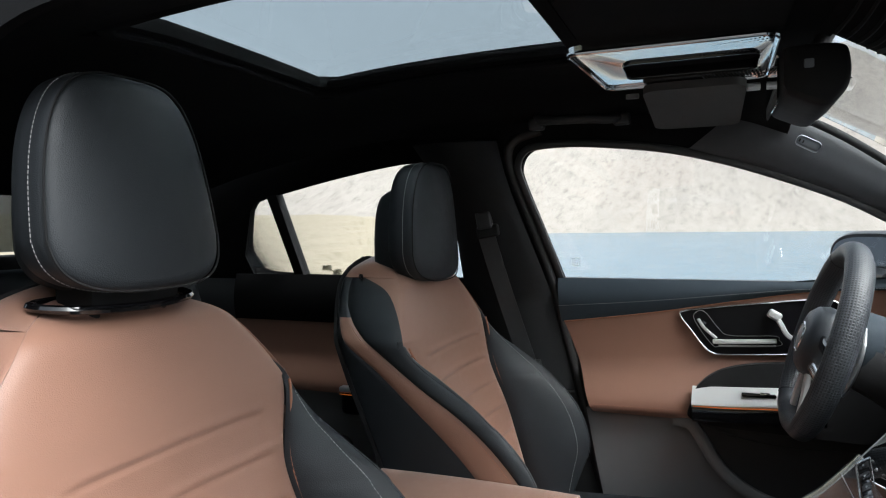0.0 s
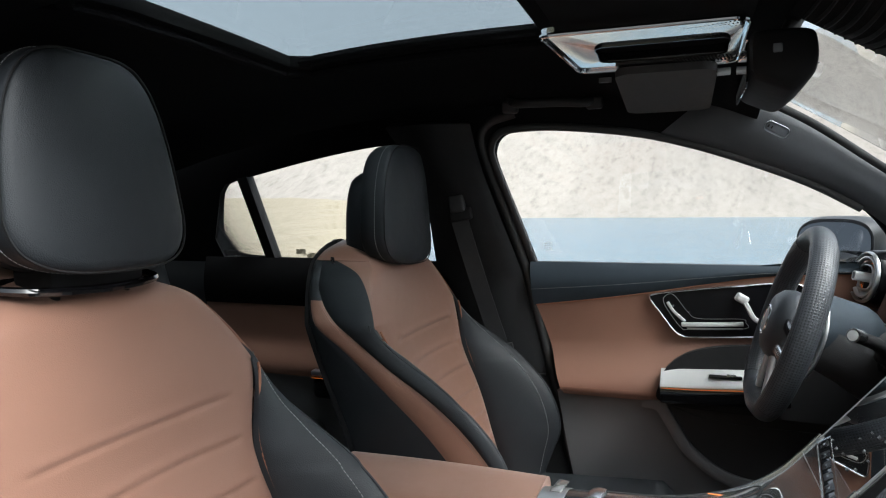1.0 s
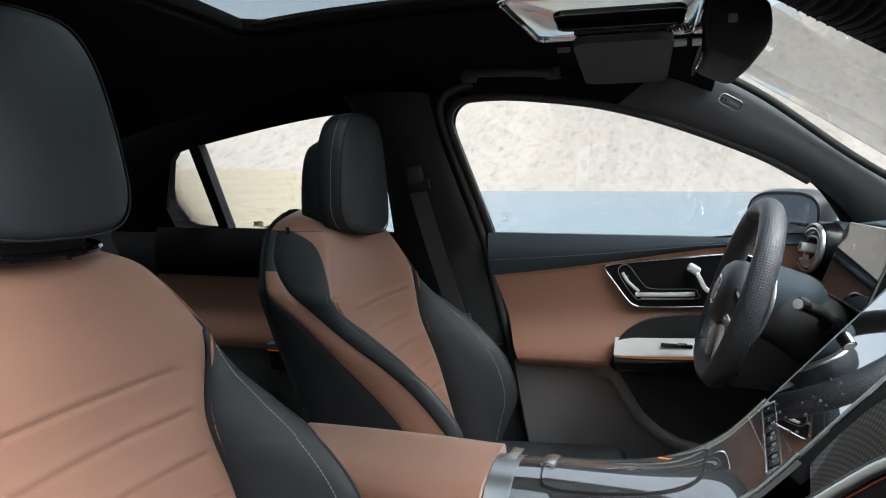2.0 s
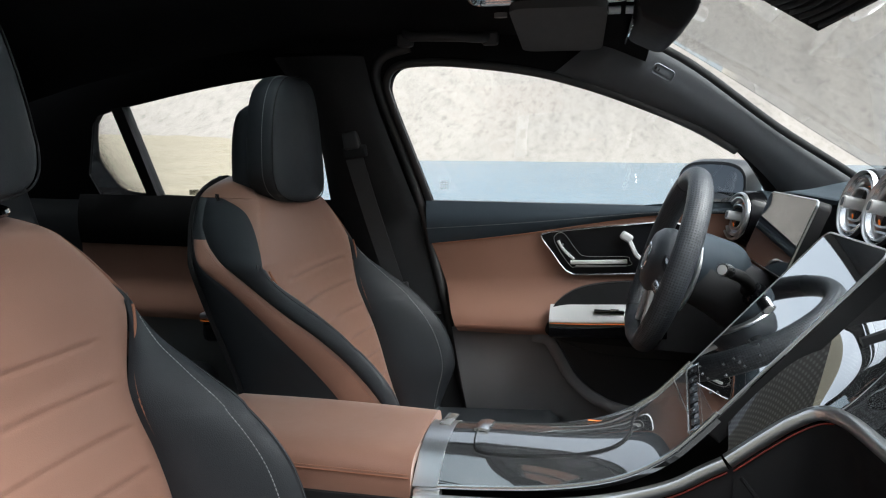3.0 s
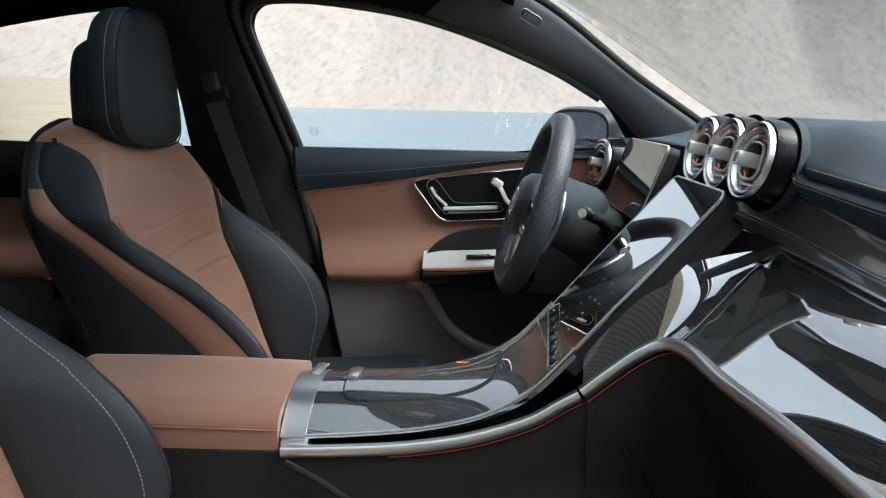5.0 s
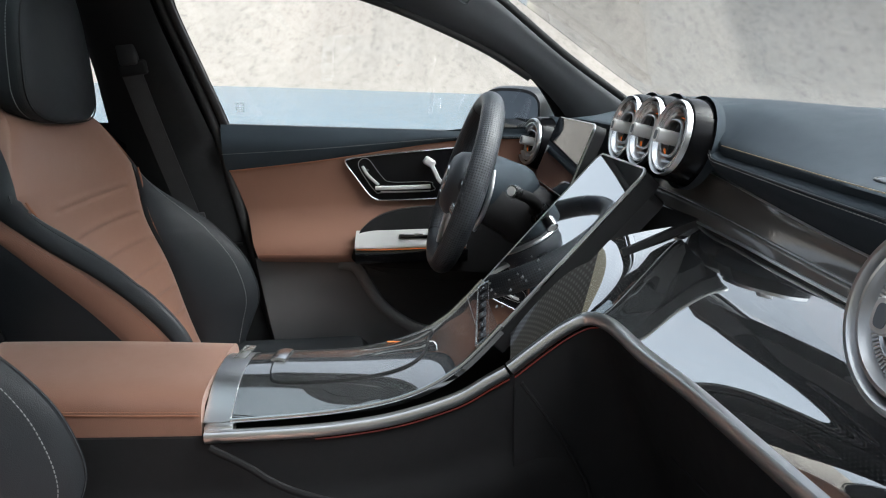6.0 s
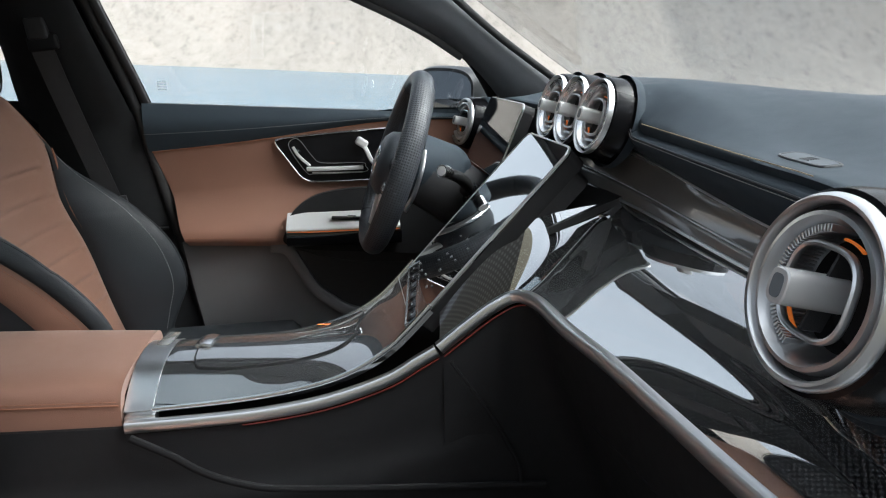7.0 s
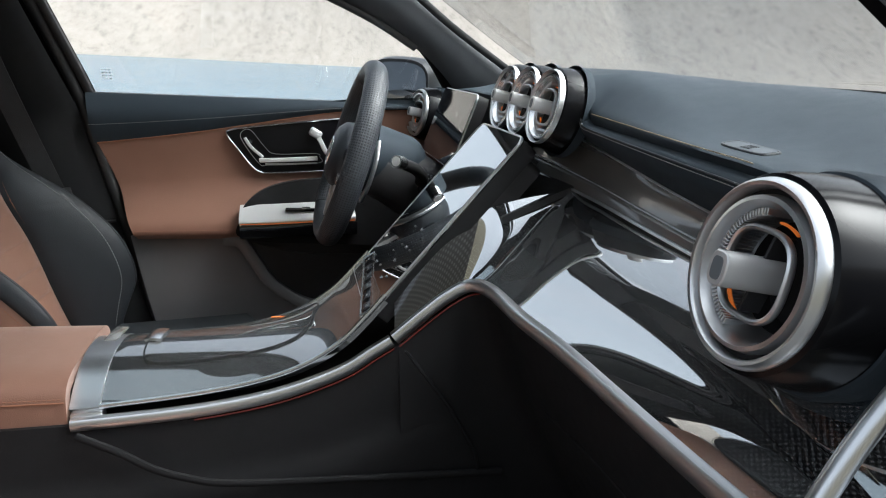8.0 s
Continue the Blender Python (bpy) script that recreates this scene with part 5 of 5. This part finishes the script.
# ---- steering wheel and column ----
def steering_wheel():
    C = Vector((.390, 1.285, .960))
    a, b = Vector((.293, 0, .956)).normalized(), Vector((0, 1, 0))
    n = Vector((-a.z, 0, a.x))
    e = thing("steering_wheel", "black leather steering wheel with perforated sides and silver spokes", "steering wheel", C)
    R = .187

    def rim(t):
        c, s = math.cos(t), math.sin(t)
        k = 1 - .10 * smooth01(.80, 1.0, -c)
        return C + a * (R * 1.01 * c * k) + b * (R * s)
    for name, t0, t1, m, lab in (("rim_top", -26, 26, WHEELSKIN, "smooth leather rim"), ("rim_side", 26, 138, PERFORATED, "perforated leather rim"), ("rim_bottom", 138, 222, WHEELSKIN, "smooth leather rim"), ("rim_side", 222, 334, PERFORATED, "perforated leather rim")):
        k = max(10, int((t1 - t0) / 3))
        fat = 1.05 if "side" in name else 1.0
        sec = [(p * fat, q * fat) for p, q in oval(.0205, .0235, 24)]
        part(name, sweep([rim(radians(t0 + (t1 - t0) * i / k)) for i in range(k + 1)], sec, up=n), m, e, lab)
    for t in (-26, 26, 138, 222):
        part("rim_seam", sweep([rim(radians(t - .4)), rim(radians(t + .4))], oval(.0209, .0239, 24), up=n), BLACK, e)
    M = Matrix((b, a, n)).transposed().to_4x4()
    M.translation = C + n * .006
    hub = part("hub", lathe([(0, .034), (.035, .033), (.055, .028), (.068, .016), (.073, -.002), (.070, -.022), (.05, -.035), (0, -.036)], 48, M @ Matrix.Diagonal((1.12, 1.0, 1, 1))), WHEELSKIN, e, "padded leather hub")
    part("emblem_ring", lathe([(.026, .031), (.0275, .0350), (.030, .0358), (.032, .0335), (.032, .028)], 40, M), BRIGHT, hub, "round chrome badge")
    part("emblem_disc", lathe([(0, .0362), (.015, .0358), (.026, .0340), (.027, .030)], 40, M), SILVER, hub, "plain silver badge")
    for s in (-1, 1):
        for lift, name in ((.012, "upper_spoke"), (-.040, "spoke")):
            P = [C + b * (s * .060) + a * lift + n * .012, C + b * (s * .12) + a * (lift - .010) + n * .006, C + b * (s * .183) + a * (lift - .030) - n * .002]
            part(name, sweep(P, oval(.013, .007, 12, 3), up=n), BRIGHT if name == "spoke" else PIANO, e, "silver spoke" if name == "spoke" else "gloss black key spoke")
        P = [C + b * (s * .028) - a * .06 + n * .008, C + b * (s * .045) - a * .11 + n * .004, C + b * (s * .055) - a * .168]
        part("lower_spoke", sweep(P, oval(.012, .006, 12, 3), up=n), SILVER, e, "silver lower spoke")
        P = cr([C + b * (s * .095) + a * .055 - n * .040, C + b * (s * .128) + a * .02 - n * .042, C + b * (s * .130) - a * .03 - n * .042, C + b * (s * .105) - a * .065 - n * .040], 16)
        part("shift_paddle", sweep(P, oval(.010, .004, 10, 3), up=n), CHROME, e, "silver shift paddle")

    c = thing("steering_column", "black steering column cover with control stalks", "steering column", (.55, 1.285, .88))
    P = [C - n * .028, C - n * .07, C - n * .12 - a * .006, C - n * .20 - a * .03, C - n * .27 - a * .05]
    part("column_cover", sweep(P, lambda t: oval(.066 + .030 * math.sin(math.pi * min(1, t * 1.3)), .060 + .018 * t, 24, 2.8), up=a), PLASTIC, c)
    part("column_collar", sweep([C - n * .036, C - n * .052], oval(.072, .064, 28, 2.8), up=a), CHROME, c, "silver collar")
    P = [C - n * (.040 + .125 * k / 8) + a * (.018 - .004 * k / 8) for k in range(9)]
    part("column_cap", sweep(P, lambda t: oval(.090 * (1 - .55 * max(0, 2.5 * t - 1.5) ** 2), .068 * (1 - .5 * max(0, 2.5 * t - 1.5) ** 2), 28, 2.4), up=a), DASHSKIN, c, "smooth anthracite cover over the column", 60)
    for s in (-1, 1):
        st = part("stalk", sweep(cr([Vector((.535, 1.285 + s * .095, .925)), Vector((.530, 1.285 + s * .125, .940)), Vector((.512, 1.285 + s * .150, .958)), Vector((.485, 1.285 + s * .172, .971))], 14), lambda t: oval(.0135 - .0025 * t, .0135 - .0025 * t, 14)), BLACK, c, "black control stalk")
        K = Vector((.476, 1.285 + s * .178, .975))
        dirn = Vector((-.66, s * .72, .22)).normalized()
        part("stalk_knob", sweep([K - dirn * .008, K + dirn * .010, K + dirn * .013], oval(.0128, .0128, 20), up=(0, 0, 1)), BRIGHT, st, "chrome knob")
        part("knob_face", sweep([K + dirn * .013, K + dirn * .0138], oval(.0092, .0092, 20), up=(0, 0, 1)), SILVER, st)
        part("stalk_socket", lathe([(.016, .0), (.020, .003), (.024, .0), (.024, -.02)], 28, Matrix.Translation((.540, 1.285 + s * .10, .922)) @ Matrix.Rotation(radians(-60), 4, "Y")), PIANO, c)


steering_wheel()


# ---- roof fittings ----
def overhead():
    e = thing("overhead_console", "black overhead console with chrome framed lamp panel", "overhead console", (.13, CY, 1.50))
    def place(a, b, c):
        return (a, b, 1.476 + c)
    def rect(x0, x1, y0, y1, r, n=6):
        out = []
        for cx, cy, a0 in ((x1 - r, y1 - r, 0), (x0 + r, y1 - r, 90), (x0 + r, y0 + r, 180), (x1 - r, y0 + r, 270)):
            out += [(cx + r * math.cos(radians(a0 + 90 * k / n)), cy + r * math.sin(radians(a0 + 90 * k / n))) for k in range(n + 1)]
        return out
    part("body", plate(rect(.0, .282, .60, 1.095, .03), [], lambda a, b, c: place(a, b, c), .04), LINER, e)
    outer = rect(.002, .276, .835, 1.088, .025)
    outer = [(x - .030 * smooth01(.12, .0, x) * smooth01(.92, .835, y), y) for x, y in outer]
    hole = rect(.048, .257, .930, 1.035, .020)
    part("chrome_frame", plate(outer, [hole], lambda a, b, c: place(a, b, c - .008 - .010 * smooth01(.90, 1.0, b)), .010), CONSOLECHROME, e, "bright chrome frame")
    part("frame_lip", sweep([place(a, b, -.010 - .010 * smooth01(.90, 1.0, b)) for a, b in outer], oval(.0035, .0040, 8), closed=True), CONSOLECHROME, e, "rounded chrome lip")
    part("lamp_panel", plate(hole, [], lambda a, b, c: place(a, b, c + .003), .004), PIANO, e, "gloss black lamp panel")
    part("lamp_well", sweep([place(a, b, -.004) for a, b in hole], oval(.0012, .012, 6), closed=True), PIANO, e)
    bm = bmesh.new()
    for k in range(17):
        for j in range(6):
            for y in (1.041 + .0072 * j, .925 - .0085 * j - .0012 * j * k / 4):
                x = .170 + .0058 * k + .0012 * j
                if x < .268:
                    block((.0026, .0026, .001), place(x, y, -.0085 - .010 * smooth01(.90, 1.0, y)), 0, bm=bm)
    part("speaker_holes", bm, BLACK, e, "small perforations", kind="stuff")
    for k in range(3):
        part("accent_line", sweep([place(-.004 + .004 * k, .87 + .02 * k, -.004), place(.012 + .004 * k, 1.05, -.004)], oval(.0012, .0012, 6)), BRIGHT, e)

    v = thing("sun_visor", "dark grey cloth sun visor folded up", "sun visor", (.16, 1.2, 1.46))
    part("visor_pad", plate(rect(.068, .245, 1.065, 1.42, .03), [], lambda a, b, c: (a, b, 1.446 - .065 * (b - 1.0) + c), .014), mat("visor_cloth", (.045, .045, .045), .9, grain=.5, scale=1000), v)
    part("visor_pin", sweep([(.245, 1.095, 1.440), (.266, 1.098, 1.441)], oval(.007, .007, 12), up=(0, 1, 0)), CHROME, v, "chrome pivot pin")

    g = thing("grab_handle", "black folding grab handle above the door", "grab handle", (-.1, 1.40, 1.46))
    part("grip", sweep(cr([(-.215, 1.415, 1.468), (-.195, 1.395, 1.455), (-.15, 1.385, 1.452), (-.08, 1.385, 1.450), (-.035, 1.395, 1.448), (-.012, 1.418, 1.455)], 30), oval(.009, .011, 12)), PLASTIC, g)
    for x in (-.215, -.010):
        part("grip_base", block((.040, .024, .030), (x, 1.420, 1.450), .007, 3), PLASTIC, g)

    k = thing("headliner_badge", "small oval light on the headliner", "ceiling light", (.0, 1.25, 1.49))
    part("lens", sweep([(.027, 1.305, 1.474), (.027, 1.305, 1.484)], oval(.014, .006, 16), up=(0, 1, 0)), GREYPLASTIC, k)

    m = thing("rear_view_mirror", "black rear view mirror on the windscreen", "mirror", (.34, CY, 1.42))
    # a tall shell that tapers to a rounded tip, seen from its end
    shape = [(p.x, p.y) for p in loop([(.040, .034, 0), (.041, .010, 0), (.038, -.020, 0), (.016, -.034, 0), (-.014, -.044, 0), (-.034, -.026, 0), (-.041, -.006, 0), (-.040, .020, 0), (-.032, .036, 0), (.0, .040, 0), (.032, .039, 0)], 44)]
    part("shell", sweep([(.314, .784, 1.396), (.314, .788, 1.396), (.314, .798, 1.396), (.316, .90, 1.395), (.314, 1.0, 1.396), (.314, 1.010, 1.396), (.314, 1.014, 1.396)], lambda t: [(-p * (.80, .93, 1, 1, 1, .93, .80)[round(t * 6)], q * (.80, .93, 1, 1, 1, .93, .80)[round(t * 6)]) for p, q in shape]), BLACK, m, "satin black mirror shell")
    part("shell_seam", sweep(loop([(.352, .7905, 1.386), (.330, .7875, 1.382), (.300, .7875, 1.381), (.276, .7905, 1.383)], 24)[:19], oval(.0010, .0010, 6)), PLASTIC, m)
    part("mirror_glass", plate([(-.030, .81), (-.036, .82), (-.036, .985), (-.030, .995), (.024, .995), (.030, .985), (.030, .82), (.024, .81)], [], lambda a, b, c: (.2715 - c, b, 1.400 + a), .002), MIRROR, m, "mirror glass")
    part("arm", sweep(cr([(.325, CY, 1.43), (.335, CY, 1.46), (.35, CY, 1.488)], 8), oval(.012, .012, 12)), BLACK, m)
    part("sensor_mark", block((.012, .003, .012), (.305, .7835, 1.408), .002, 2), PLATE, m)

    s = thing("sensor_cover", "ribbed black sensor cover at the windscreen head", "sensor cover", (.42, .80, 1.43))
    def dome(u, v, out=0.0):
        q = math.sin(math.pi * u) * math.sin(math.pi * min(1, .1 + .9 * v))
        return (.325 + .19 * v - out * .5, .53 + .31 * u, 1.465 - .112 * v - .022 * q - out)
    part("dome", sheet(dome, 16, 12, .012), LINER, s)
    for k in range(15):
        v = .08 + .88 * k / 14
        part("rib", sweep([dome(u, v, .002) for u in [.10 + .80 * j / 12 for j in range(13)]], oval(.0018, .0035, 6)), BLACK, s)


overhead()


# ---- windscreen pillar lining ----
def pillar_lining():
    e = thing("a_pillar_trim", "anthracite cloth trim of the windscreen pillar", "pillar trim", (.6, 1.55, 1.1))
    lo = cr([(.13, 1.374, 0), (.19, 1.358, 0), (.26, 1.336, 0), (.40, 1.283, 0), (.52, 1.232, 0), (.62, 1.165, 0), (.70, 1.085, 0), (.74, 1.02, 0)], 30)
    hi = cr([(.255, 1.470, 0), (.29, 1.462, 0), (.33, 1.448, 0), (.46, 1.380, 0), (.60, 1.288, 0), (.74, 1.198, 0), (.86, 1.125, 0), (.93, 1.07, 0)], 30)

    def f(u, v):
        i = min(int(u * 30), 29)
        a, b = lo[i].lerp(lo[i + 1], u * 30 - i), hi[i].lerp(hi[i + 1], u * 30 - i)
        p = a.lerp(b, v)
        return (p.x, side_y(p.y) - .004 - .030 * smooth01(-.05, .2, u) * math.sin(math.pi * v) ** .6, p.y)
    part("lining", sheet(f, 30, 12, .01), mat("pillar_cloth", (.058, .062, .068), .85, grain=.5, scale=1000), e, "", 60)
    part("airbag_tag", block((.052, .006, .024), (.384, 1.442, 1.371), .009, 3, (20, 29, 0)), PLATE, e, "grey embossed airbag tag")
    for k in range(6):
        part("tag_letter", block((.004, .0015, .007), (.367 + .0068 * k, 1.4385 + .0012 * k, 1.3795 - .0037 * k), .0005, 1, (20, 29, 0)), PLASTIC, e)


pillar_lining()


# ---- outside mirror ----
def outside_mirror():
    e = thing("wing_mirror", "dark painted wing mirror outside the driver's window", "wing mirror", (.6, 1.85, 1.05))
    ca, sa = math.cos(radians(56)), math.sin(radians(56))

    def at(d, z):
        return (.575 + d * ca, 1.83 + d * sa, z)
    P = [at(0, 1.100), at(.03, 1.102), at(.09, 1.103), at(.13, 1.101), at(.17, 1.097), at(.19, 1.095)]
    size = [.93, 1.0, .98, .88, .62, .3]
    part("shell", sweep(P, lambda t: [(p * size[round(t * 5)], q * size[round(t * 5)]) for p, q in oval(.104, .072, 32, 3.0)]), PAINT, e)
    part("glass_rim", sweep([at(0, 1.100), at(-.004, 1.100)], oval(.098, .064, 32, 3.0)), RUBBER, e)
    part("mirror_glass", sweep([at(-.0045, 1.100), at(-.0065, 1.100)], oval(.092, .058, 32, 3.0)), DARKMIRROR, e, "mirror glass")
    part("foot", sweep([(.60, 1.66, 1.06), (.585, 1.72, 1.06), (.57, 1.79, 1.065)], oval(.035, .016, 14, 3)), PAINT, e)


outside_mirror()


# ---- etched maker's marks on the panes, too small to read ----
ETCH = mat("etched_glass_mark", (0.75, 0.78, 0.80), 0.8)
for host, x0, z0 in (("window_1", -.165, 1.088),):
    rng = random.Random(9)
    for r in range(4):
        for c in range(3):
            w = .0035 + .003 * rng.random()
            x, z = x0 + .008 * c, z0 + .0065 * r
            bm = block((w, .0006, .0022), (x, side_y(z) + .0052, z), 0)
            part("etched_mark", bm, ETCH, bpy.data.objects[host])
